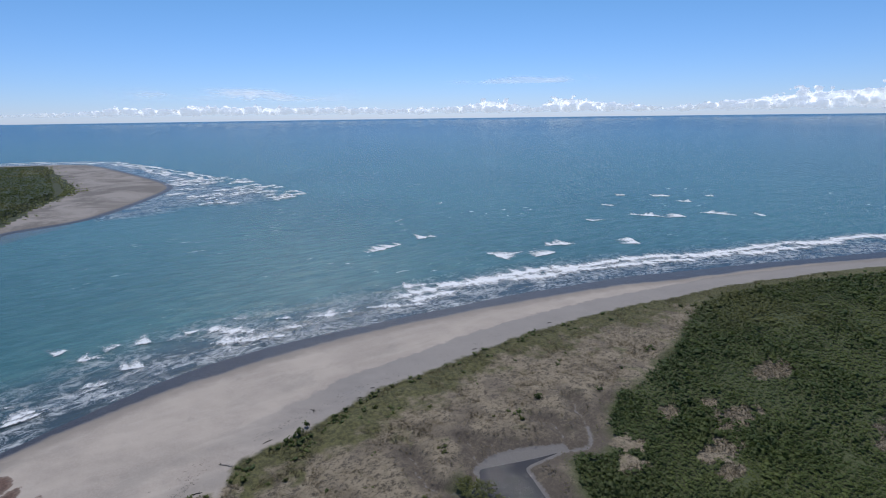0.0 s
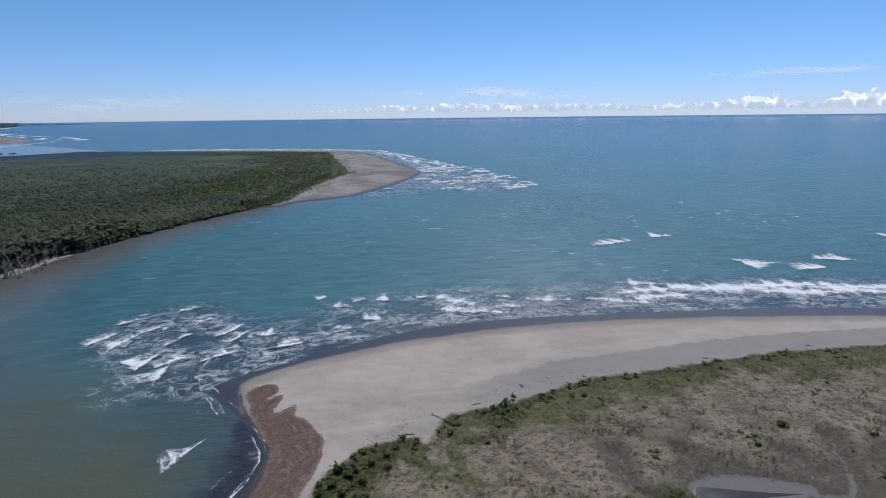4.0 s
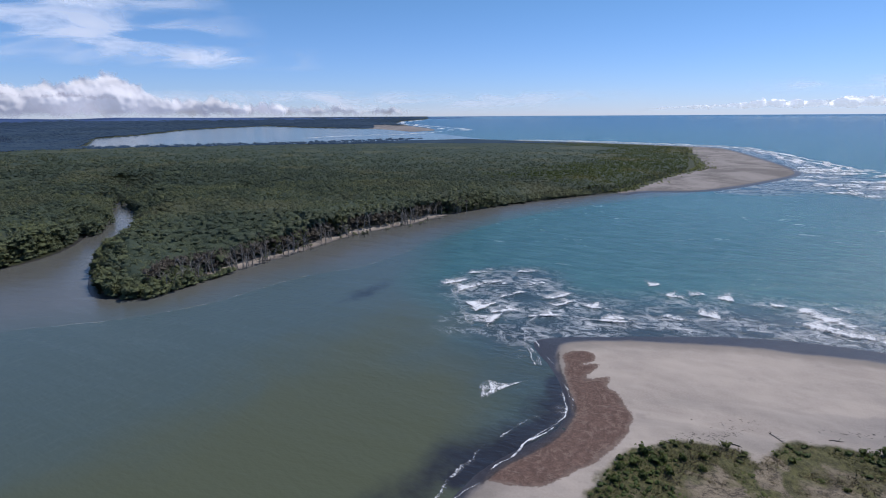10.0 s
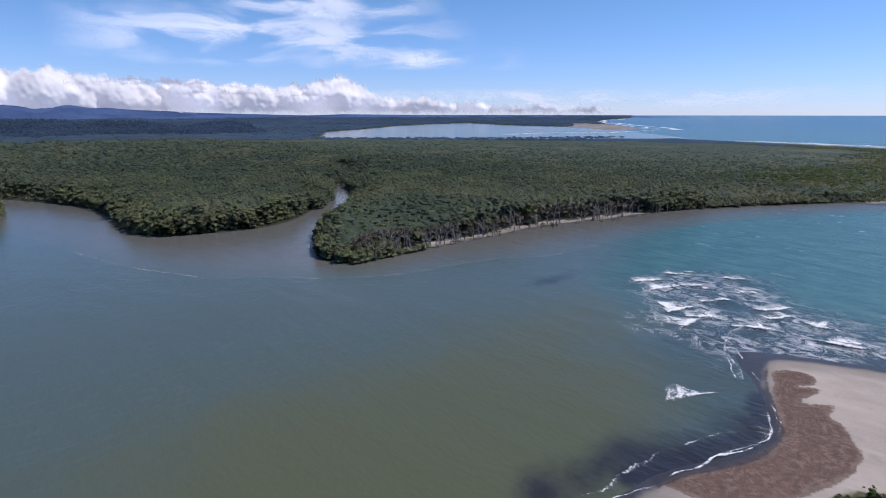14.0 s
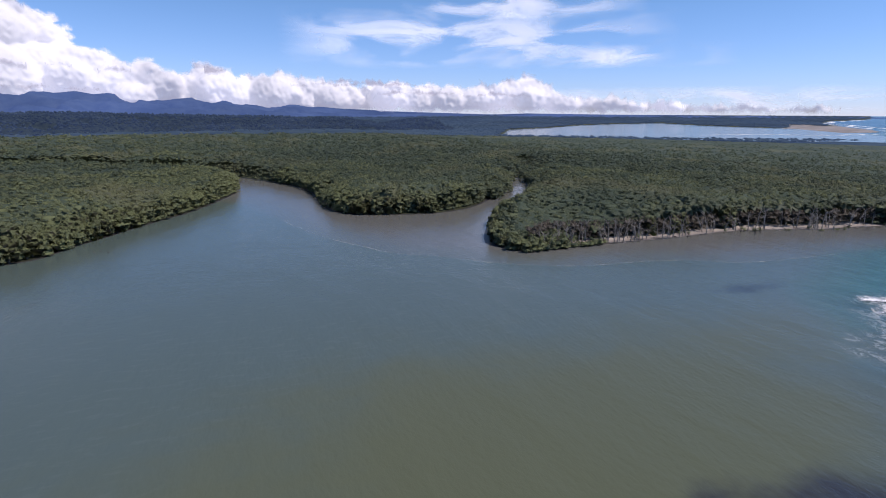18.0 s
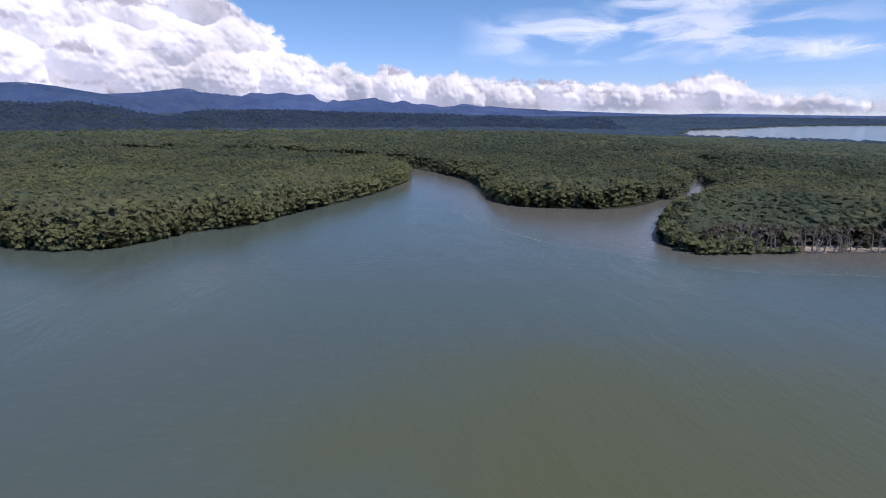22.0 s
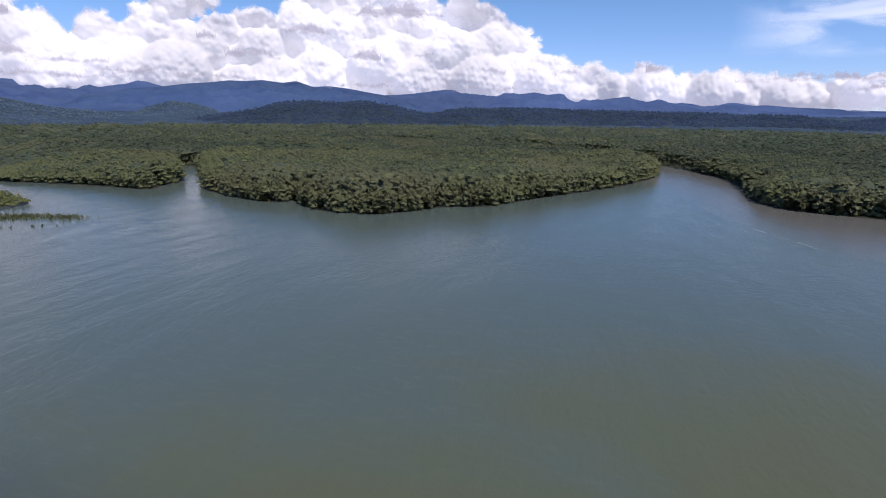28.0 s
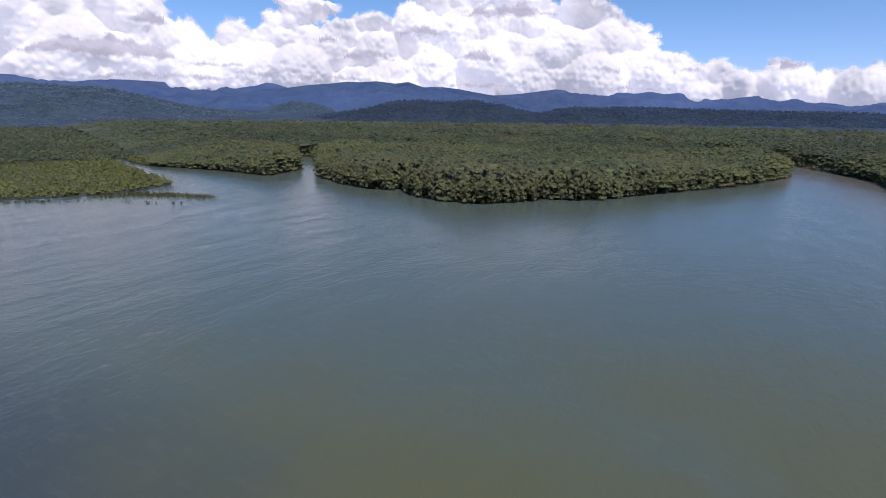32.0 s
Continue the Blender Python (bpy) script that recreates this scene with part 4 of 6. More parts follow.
def crown_shape(seed, lumps, cards, size, core=ICO2, flat=0.75, fill=0.81):
    """An uneven crown about one metre in radius, standing on z=0: a dark lumpy heart with many small leaf clumps on it. Triangles."""
    r = np.random.default_rng(seed)
    v, f = core
    hearts = r.normal(0, 0.42, (lumps, 3)) * (1, 1, flat * 0.7) + (0, 0, 0.95 * flat)
    sizes = r.uniform(0.42, 0.68, lumps)
    # the heart bulges towards each lump
    c = np.array((0, 0, 0.85 * flat))
    reach = np.full(len(v), 0.55)
    for h, s in zip(hearts, sizes):
        d = h - c
        k = np.linalg.norm(d) + 1e-6
        reach = np.maximum(reach, (k + s) * np.clip(v @ (d / k), 0, 1) ** 1.6)
    V = [c + v * (reach * r.uniform(fill - 0.09, fill + 0.09, len(v)))[:, None] * (1, 1, flat + 0.1)]
    F = [f]
    if cards:
        pick = r.integers(0, lumps, cards)
        way = r.normal(0, 1, (cards, 3))
        way[:, 2] = np.abs(way[:, 2]) * 1.0 - 0.35
        way /= np.linalg.norm(way, axis=1)[:, None]
        at = hearts[pick] + way * (sizes[pick] * r.uniform(0.85, 1.15, cards))[:, None]
        at[:, 2] = np.maximum(at[:, 2], 0.12)
        up = way + r.normal(0, 0.45, (cards, 3))
        up /= np.linalg.norm(up, axis=1)[:, None]
        s1 = np.cross(up, r.normal(0, 1, (cards, 3)))
        s1 /= np.linalg.norm(s1, axis=1)[:, None]
        s2 = np.cross(up, s1)
        k = (size * r.uniform(0.6, 1.3, cards))[:, None]
        # a bent clump, folded along its middle
        q = np.stack([at - s1 * k - up * k * 0.25, at - s2 * k * 0.8 + up * k * 0.2, at + s1 * k - up * k * 0.25, at + s2 * k * 0.8 + up * k * 0.2], 1)
        base = len(v) + np.arange(cards)[:, None] * 4
        F.append((base[:, :, None] + np.array([[0, 1, 3], [1, 2, 3]])[None]).reshape(-1, 3))
        V.append(q.reshape(-1, 3))
    return np.concatenate(V), np.concatenate(F)


def scatter(name, shapes, x, y, z, wide, tall, tone, seed):
    """Many copies of the shapes joined into one mesh."""
    r = np.random.default_rng(seed)
    V, F, T, W, off = [], [], [], [], 0
    pick = r.integers(0, len(shapes), len(x))
    for k, (v, f) in enumerate(shapes):
        i = np.flatnonzero(pick == k)
        if not len(i):
            continue
        a = r.uniform(0, 6.283, len(i))
        c, s = np.cos(a)[:, None], np.sin(a)[:, None]
        px = x[i, None] + wide[i, None] * (v[None, :, 0] * c - v[None, :, 1] * s)
        py = y[i, None] + wide[i, None] * (v[None, :, 0] * s + v[None, :, 1] * c)
        pz = z[i, None] + tall[i, None] * v[None, :, 2]
        V.append(np.stack([px, py, pz], -1).reshape(-1, 3))
        F.append((f[None] + (off + np.arange(len(i)) * len(v))[:, None, None]).reshape(-1, 3))
        T.append(np.repeat(tone[i], len(v)))
        w = v - (0, 0, 0.1)
        w = w / np.maximum(np.linalg.norm(w, axis=1), 1e-3)[:, None] + (0, 0, 0.6)
        W.append(np.stack([w[None, :, 0] * c - w[None, :, 1] * s, w[None, :, 0] * s + w[None, :, 1] * c, w[None, :, 2] + 0 * c], -1).reshape(-1, 3))
        off += len(i) * len(v)
    return mesh_np(name, np.concatenate(V), np.concatenate(F), dict(tone=np.concatenate(T), way=np.concatenate(W)))


def spread(n, a0, a1, r0, r1, gap, seed, power=1.0):
    """Places in a sector, no two nearer than the gap for their range."""
    r = np.random.default_rng(seed)
    az = np.radians(r.uniform(a0, a1, n))
    rad = np.sqrt(r.uniform(r0**2, r1**2, n)) if power == 1.0 else r0 * (r1 / r0) ** r.random(n)
    x, y = -np.sin(az) * rad, np.cos(az) * rad
    g = gap(rad)
    order, cells, keep = np.argsort(r.random(n)), {}, []
    for i in order:
        k = round(math.log(1.35 * g[i]) * 4)
        c = math.exp(k / 4)
        key = (k, int(x[i] // c), int(y[i] // c))
        if key not in cells:
            cells[key] = i
            keep.append(i)
    return x[keep], y[keep]


DOME = (np.array([(1, 0, 0), (0, 1, 0), (-1, 0, 0), (0, -1, 0), (0, 0, 1), (0, 0, -1)], float), np.array([(0, 1, 4), (1, 2, 4), (2, 3, 4), (3, 0, 4), (1, 0, 5), (2, 1, 5), (3, 2, 5), (0, 3, 5)]))
TREE_SHAPES = [crown_shape(20 + i, 8, 76, 0.125, ICO1) for i in range(9)]
LOOSE_SHAPES = [crown_shape(30 + i, 7, 19, 0.19, DOME, fill=0.88) for i in range(9)]
MID_SHAPES = [crown_shape(40 + i, 5, 10, 0.24, DOME, fill=0.82) for i in range(7)]
FAR_SHAPES = [crown_shape(60 + i, 4, 0, 0.3, DOME) for i in range(6)]
HILL_SHAPES = [crown_shape(70 + i, 4, 0, 0.34, DOME) for i in range(7)]


def wooded(x, y):
    """Metres inside the woods of the far shore."""
    xy = np.stack([x, y], 1)
    d = signed(xy, far_land)
    edge = away(xy, np.array(FOREST_EDGE, float))
    spit = (x < -430) & (y > np.interp(-x, [-p[0] for p in FOREST_EDGE[::-1]], [p[1] for p in FOREST_EDGE[::-1]]))
    return np.where(spit | head_sand(x, y), -edge, np.where(x < -430, np.minimum(d, edge), d))


def canopy(x, y, d):
    """Height of the woods: tall mangrove, lower towards the spit and on the young marsh."""
    h = 13.0 + 2.6 * fbm(x, y, 90, 3, 11)
    h = h * np.where(x < -345, np.interp(d, [0, 8, 34], [0.16, 0.42, 1.0]), np.interp(d, [0, 6, 16], [0.62, 0.85, 1.0]))
    h = h * np.interp(-x, [330, 480, 800, 1100], [1.0, 0.62, 0.42, 0.22])
    h = h * np.interp(np.hypot(x + 120, y + 170), [0, 18, 55], [0.34, 0.5, 1.0])
    marsh = (x > 225) & (y > -0.42 * (x - 240) - 168)
    fade = np.where(x > 225, np.interp(y + 0.42 * (x - 240) + 168, [-60, 0], [1.0, 0.34]), 1.0)
    return h * fade, marsh


def eroded(x, y):
    """The bank of the island that the river eats: pale sand, dead trunks and no low leaves."""
    return (x > -300) & (x < -138) & (y > -178) & (y < -120)


# the woods, nearest band in detail
bx, by = spread(240000, 92, 255, 165, 430, lambda r: 2.05 + 0 * r, 5)
bd = wooded(bx, by)
ok = bd > np.where(eroded(bx, by), 7.0, np.where((bx < -165) & (by < -285), -4.5, np.where((bx > -180) & (bx < -100) & (by < -182) & (by > -290), 3.2, 1.3)))
bx, by, bd = bx[ok], by[ok], bd[ok]
bh, bmarsh = canopy(bx, by, bd)
rr = np.random.default_rng(8)
# lighter tone at the bank stands in for scattered light; mainland leaves are olive
tone = np.clip(0.42 + 0.24 * fbm(bx, by, 55, 3, 17) + 0.2 * fbm(bx, by, 260, 2, 18) + np.interp(bd, [0, 40, 120], [0.26, 0.06, -0.10]) + np.interp(bx, [-130, 0], [-0.12, 0.22]) + rr.normal(0, 0.16, len(bx)), 0, 1)
bank = np.flatnonzero((bd < 7.5) & ~bmarsh)
bank = bank[np.argsort(np.hypot(bx[bank], by[bank]))][:300]
rest = np.ones(len(bx), bool)
rest[bank] = False
deep_h = rr.uniform(0.90, 1.06, len(bx)) * bh
wide = np.where(bmarsh, 1.5, 1.25 + 1.7 * rr.random(len(bx)) ** 1.8)
i = np.flatnonzero(rest)
i = i[~bmarsh[i]]
close = np.hypot(bx[i], by[i]) < 280
for i, shapes in ((i[close], TREE_SHAPES), (i[~close], LOOSE_SHAPES)):
    tall = wide[i] * rr.uniform(0.75, 1.1, len(i))
    add("mangrove_wood", scatter("mangrove_wood", shapes, bx[i], by[i], np.maximum(deep_h[i] - 1.5 * tall, 0.1), wide[i], tall, tone[i], 3), LEAF,
        label="dense olive-green mangrove forest on the far shore", category="forest", kind="stuff")
mx, my = spread(30000, 226, 255, 200, 430, lambda r: 1.8 + 0 * r, 15)
md = wooded(mx, my)
mh, young = canopy(mx, my, md)
ok = (md > 0.3) & young
mx, my, mh = mx[ok], my[ok], mh[ok]
mw = rr.uniform(1.1, 1.9, len(mx))
add("marsh_scrub", scatter("marsh_scrub", MID_SHAPES, mx, my, np.full(len(mx), 0.0), mw, mw * rr.uniform(0.8, 1.5, len(mx)), np.clip(0.5 + 0.3 * fbm(mx, my, 25, 3, 19) + rr.normal(0, 0.2, len(mx)), 0, 1), 16), MARSH_LEAF,
    label="low yellow-green young mangrove on the marsh point", category="scrub", kind="stuff")
low = np.flatnonzero((bd < 9) & ~bmarsh & ~eroded(bx, by))
for k, share in enumerate((0.03, 0.27, 0.52)):
    j = low
    add("mangrove_skirt", scatter("mangrove_skirt", LOOSE_SHAPES, bx[j] + rr.normal(0, 1.2, len(j)), by[j] + rr.normal(0, 1.2, len(j)), deep_h[j] * share - 0.4, rr.uniform(1.4, 2.4, len(j)), rr.uniform(1.6, 2.6, len(j)), tone[j], 50 + k), LEAF,
        label="low mangrove foliage hanging over the water", category="foliage", kind="stuff")

bx2, by2 = spread(330000, 92, 255, 430, 1150, lambda r: 2.9 * (r / 430) ** 1.5, 6, 2.0)
d2 = wooded(bx2, by2)
ok = d2 > np.where((bx2 < -165) & (bx2 > -420) & (by2 < -285), -4.5, 2)
bx2, by2, d2 = bx2[ok], by2[ok], d2[ok]
h2 = canopy(bx2, by2, d2)[0] * rr.uniform(0.89, 1.08, len(bx2))
w2 = np.minimum((1.5 + 1.4 * rr.random(len(bx2)) ** 1.5) * (np.hypot(bx2, by2) / 430) ** 1.1, 0.3 + 0.75 * h2)
t2 = np.clip(0.18 + np.interp(bx2, [-130, 20], [-0.08, 0.22]) + 0.24 * fbm(bx2, by2, 80, 3, 17) + 0.2 * fbm(bx2, by2, 260, 2, 18) + rr.normal(0, 0.16, len(bx2)), 0, 1)
sea_edge = (bx2 < -470) & (away(np.stack([bx2, by2], 1), np.array(FOREST_EDGE, float)) + 40 * fbm(bx2, by2, 90, 3, 71) < 95)
for i, material, name, label in ((~sea_edge, LEAF, "mangrove_wood", "olive-green mangrove forest stretching to the hills"), (sea_edge, SCRUB_LEAF, "coastal_scrub", "low bright green scrub behind the island's sea beach")):
    add(name, scatter(name, MID_SHAPES, bx2[i], by2[i], np.maximum(h2[i] - 1.2 * w2[i], 0.1), w2[i], np.minimum(h2[i] / 1.5, w2[i] * 0.85), t2[i], 4), material, label=label, category="forest", kind="stuff")


qx, qy = spread(60000, 92, 135, 430, 1150, lambda r: 2.6 + 0 * r, 91)
qd = wooded(qx, qy)
ok = (qx < -430) & (qd > 0.5) & (away(np.stack([qx, qy], 1), np.array(FOREST_EDGE, float)) < 120 + 30 * fbm(qx, qy, 60, 3, 92))
qx, qy, qd = qx[ok], qy[ok], qd[ok]
qw = rr.uniform(1.0, 2.1, len(qx))
add("coastal_scrub", scatter("coastal_scrub", MID_SHAPES, qx, qy, np.maximum(canopy(qx, qy, qd)[0] * 0.86 - 0.8 * qw, 0.2), qw, qw * rr.uniform(0.6, 1.0, len(qx)), np.clip(0.55 + 0.25 * fbm(qx, qy, 40, 3, 93) + rr.normal(0, 0.2, len(qx)), 0, 1), 94), SCRUB_LEAF,
    label="low bright green scrub behind the island's sea beach", category="scrub", kind="stuff")
i = np.flatnonzero((d2 < 13) & (np.hypot(bx2, by2) < 800) | (d2 < 10) & sea_edge & (by2 < 40))
for k, share in enumerate((0.0, 0.35)):
    add("mangrove_skirt", scatter("mangrove_skirt", MID_SHAPES, bx2[i] + rr.normal(0, 1.5, len(i)), by2[i] + rr.normal(0, 1.5, len(i)), h2[i] * share - 0.4, w2[i] * 0.8, rr.uniform(2.2, 3.2, len(i)), t2[i], 54 + k), LEAF,
        label="low mangrove foliage hanging over the creeks", category="foliage", kind="stuff")


def under_canopy(r0, r1, step):
    """The closed leaf layer below the treetops, where single crowns can no longer be told apart."""
    ang = np.arange(92, 255, 0.35)
    x, y = polar(rings((r0, r1, step)), ang)
    d = wooded(x, y)
    h, young = canopy(x, y, d)
    r = np.hypot(x, y)
    g = np.random.default_rng(3)
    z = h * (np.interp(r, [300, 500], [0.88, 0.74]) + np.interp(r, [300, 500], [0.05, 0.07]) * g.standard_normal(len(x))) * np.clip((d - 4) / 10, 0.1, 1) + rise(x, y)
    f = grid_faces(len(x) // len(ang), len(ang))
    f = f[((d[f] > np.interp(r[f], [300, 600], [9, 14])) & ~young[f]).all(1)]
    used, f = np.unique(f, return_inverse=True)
    # low tone paints the gaps between crowns as dark as shade
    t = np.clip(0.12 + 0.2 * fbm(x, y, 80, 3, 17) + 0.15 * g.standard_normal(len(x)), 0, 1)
    return mesh_np("understorey", np.stack([x, y, z], 1)[used], f.reshape(-1, 4), dict(tone=t[used]), True)


add("understorey", under_canopy(175, 1150, 0.009), LEAF, label="closed green leaf layer under the treetops, toned dark for shaded gaps", category="forest", kind="stuff")
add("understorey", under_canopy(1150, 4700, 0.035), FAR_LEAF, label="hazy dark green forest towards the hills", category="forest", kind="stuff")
bx3, by3 = spread(160000, 92, 255, 1150, 4700, lambda r: 10 * r / 1150, 7, 2.0)
d3 = wooded(bx3, by3)
ok = d3 > 6
bx3, by3 = bx3[ok], by3[ok]
w3 = 7.5 * np.hypot(bx3, by3) / 1150 * rr.uniform(0.8, 1.3, len(bx3))
isle = (bx3 > -1420) & (by3 > -640)
w3 = np.where(isle, np.minimum(w3, 4.5), w3)
t3 = np.clip(0.5 + rr.normal(0, 0.2, len(bx3)), 0, 1)
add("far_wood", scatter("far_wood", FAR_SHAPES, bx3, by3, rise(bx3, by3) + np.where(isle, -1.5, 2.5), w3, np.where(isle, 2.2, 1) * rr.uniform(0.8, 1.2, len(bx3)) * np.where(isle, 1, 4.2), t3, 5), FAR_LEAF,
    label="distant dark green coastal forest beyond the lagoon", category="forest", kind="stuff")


# trees along the water's edge, one by one
def limb(points, radii, sides=6):
    """A tapered limb through the points."""
    p, V = np.array(points, float), []
    for k in range(len(p)):
        t = p[min(k + 1, len(p) - 1)] - p[max(k - 1, 0)]
        t /= np.linalg.norm(t)
        s = np.cross(t, (0.31, 0.9, 0.2))
        s /= np.linalg.norm(s)
        q = np.cross(t, s)
        a = np.arange(sides) / sides * 2 * math.pi
        V.append(p[k] + radii[k] * (np.cos(a)[:, None] * s + np.sin(a)[:, None] * q))
    return np.concatenate(V), grid_faces(len(p), sides, True)


def joined(pieces):
    V, F, off = [], [], 0
    for v, f in pieces:
        V.append(v), F.append(f + off)
        off += len(v)
    return np.concatenate(V), np.concatenate(F)


def trunk_shape(seed, height, radius, bare=False):
    r = np.random.default_rng(seed)
    lean = r.normal(0, 0.10, 2)
    n = 5
    pts = [(lean[0] * height * (k / n) ** 1.4 + r.normal(0, 0.06), lean[1] * height * (k / n) ** 1.4 + r.normal(0, 0.06), height * k / n - 0.4) for k in range(n + 1)]
    rad = [radius * (1.25 - 1.05 * k / n) for k in range(n + 1)]
    pieces = [limb(pts, rad)]
    for _ in range(9 if bare else 4):
        k = r.uniform(0.35, 0.95)
        base = np.array(pts[0]) * (1 - k) + np.array(pts[-1]) * k
        a, L = r.uniform(0, 6.28), height * r.uniform(0.12, 0.3)
        tip = base + (math.cos(a) * L, math.sin(a) * L, L * r.uniform(0.5, 1.1))
        pieces.append(limb([base, (base + tip) / 2 + r.normal(0, 0.12, 3), tip], [radius * 0.42, radius * 0.28, radius * 0.1], 5))
    return joined(pieces)


def tree_kind(seed):
    height = 11.0
    ob = empty("mangrove_tree", pose(0, 0, 0), "olive-green mangrove tree at the water's edge", "tree", "mangroves along the bank")
    add("trunk", mesh_np("trunk", *trunk_shape(seed, height * 0.8, 0.22)), BARK, ob)
    g = np.random.default_rng(seed)
    heads = []
    for k in range(15):
        u = k / 14
        hv, hf = crown_shape(seed * 17 + k, 6, 52, 0.13, ICO1, fill=0.9)
        a, w, out = 2.4 * k + g.uniform(-0.5, 0.5), 1.75 - 0.25 * u, 2.3 * math.sqrt(max(1 - u * u, 0)) * g.uniform(0.75, 1.1)
        heads.append((hv * (w, w, w * 1.1) + (math.cos(a) * out, math.sin(a) * out, -0.5 + 8.4 * u), hf))
    v, f = joined(heads)
    out = v - (0, 0, 3.5)
    out = out / np.linalg.norm(out, axis=1)[:, None] + (0, 0, 0.7)
    add("crown", mesh_np("crown", v, f, dict(tone=np.full(len(v), 0.8), way=out)), LEAF, ob)
    return ob


kinds = [tree_kind(100 + k) for k in range(6)]
for n, i in enumerate(bank):
    g = bh[i] / 11.0 * rr.uniform(0.85, 1.15)
    m = pose(bx[i], by[i], 0.05, 0, 0, rr.uniform(0, 360)) @ Matrix.Diagonal((g * rr.uniform(0.8, 1.1), g * rr.uniform(0.8, 1.1), g, 1))
    if n < len(kinds):
        kinds[n].matrix_basis = m
    else:
        copy_thing(kinds[n % len(kinds)], pose(0, 0, 0)).matrix_basis = m


# bare grey trunks along the washed-out bank of the island
def dead_kind(seed):
    ob = empty("dead_tree", pose(0, 0, 0), "leafless grey mangrove on the eroded bank", "dead tree", "dead mangroves on the bank")
    add("trunk", mesh_np("trunk", *trunk_shape(seed, 9.0, 0.2, True)), DEAD, ob)
    return ob


deads = [dead_kind(300 + k) for k in range(6)]
edge_line = smooth_line([(-322, -134), (-300, -142), (-265, -150), (-238, -160), (-214, -164), (-193, -164), (-168, -166), (-148, -168), (-134, -172), (-122, -170)], step=24)
for n in range(100):
    p = edge_line[rr.integers(0, len(edge_line))] + (rr.normal(0, 1.5), -rr.uniform(-1.5, 7))
    m = pose(p[0], p[1], 0.1, rr.normal(0, 5), rr.normal(0, 5), rr.uniform(0, 360)) @ Matrix.Diagonal((1, 1, rr.uniform(0.45, 1.15), 1))
    if n < len(deads):
        deads[n].matrix_basis = m
    else:
        copy_thing(deads[n % len(deads)], pose(0, 0, 0)).matrix_basis = m

# stumps and posts that stand in the water
for n, (x, y, h, name, label) in enumerate([(-229, -156, 3.4, "snag", "bare dead trunk standing in the silty river"), (-224, -155, 3.0, "snag", "bare dead trunk standing in the silty river"),
                                            (38, -233, 0.9, "stump", "dark stump just above the river"), (33, -231, 0.9, "stump", "dark stump just above the river"), (36, -234, 0.7, "stump", "dark stump just above the river"),
                                            (-221, -160, 2.2, "snag", "bare dead trunk standing in the silty river"), (-244, -154, 1.2, "stump", "dark stump just above the river")]):
    v, f = trunk_shape(400 + n, h, 0.3 if h < 1 else 0.18, h > 2)
    add(name, mesh_np(name, v + (x, y, 0), f), DARK_WOOD, label=label, category=name)

# ---------------------------------------------------------------- the near spit's plants
def ground_at(x, y):
    xy = np.stack([x, y], 1)
    d = signed(xy, near_land)
    return np.interp(d, [0, 10, 25, 60], [0, 0.6, 1.15, 1.5]) + 0.2


sx, sy = spread(420000, 8, 62, 60, 420, lambda r: 0.28 + r / 350, 21, 2.0)
sd = signed(np.stack([sx, sy], 1), scrub_area)
clear = fbm(sx, sy, 42, 3, 33)
ok = (sd > 0.5 + 2.5 * np.abs(clear)) & (bald(sx, sy) > 0.75 + 0.5 * rr.random(len(sx)))
sx, sy, sd, clear = sx[ok], sy[ok], sd[ok], clear[ok]
sr = np.hypot(sx, sy)
tallish = np.clip(0.55 - 0.8 * clear - 0.008 * (sd - 30) + 0.25 * fbm(sx, sy, 12, 3, 38), 0.12, 1)
sw = (0.34 + sr / 400) * rr.uniform(0.6, 1.3, len(sx)) * np.where(rr.random(len(sx)) < 0.10, 1.7, 1.0) * (0.75 + 0.4 * tallish)
st = np.clip(0.66 - 0.42 * tallish + np.interp(sd, [0, 28, 60], [-0.3, -0.02, 0.12]) + 0.16 * fbm(sx, sy, 30, 3, 35) + 0.26 * fbm(sx, sy, 75, 3, 36) + rr.normal(0, 0.18, len(sx)), 0, 1)
sh = sw * rr.uniform(0.6, 1.0, len(sx)) * (0.45 + 0.5 * tallish)
SCRUB_SHAPES = [crown_shape(200 + i, 5, 13, 0.30, DOME) for i in range(8)]
SCRUB_FAR_SHAPES = [crown_shape(220 + i, 4, 6, 0.36, DOME) for i in range(7)]
CREEPER_SHAPES = [crown_shape(210 + i, 4, 9, 0.38, ICO1) for i in range(7)]
order = np.argsort(sr)
first, later = order[:260], order[260:]
for i, shapes in ((later[sr[later] < 140], SCRUB_SHAPES), (later[sr[later] >= 140], SCRUB_FAR_SHAPES)):
    add("mangrove_scrub", scatter("mangrove_scrub", shapes, sx[i], sy[i], ground_at(sx[i], sy[i]) - 0.08, sw[i], sh[i], st[i], 9), SCRUB_LEAF,
        label="dense low green mangrove scrub behind the beach", category="scrub", kind="stuff")


def bush_kind(seed, material, label, group):
    ob = empty("shrub", pose(0, 0, 0), label, "shrub", group)
    v, f = crown_shape(seed, 6, 90, 0.2, ICO1)
    out = v - (0, 0, 0.2)
    out = out / np.maximum(np.linalg.norm(out, axis=1), 1e-3)[:, None] + (0, 0, 0.6)
    add("foliage", mesh_np("foliage", v, f, dict(tone=np.full(len(v), 0.45), way=out)), material, ob)
    add("stem", mesh_np("stem", *trunk_shape(seed, 0.9, 0.05)), BARK, ob)
    return ob


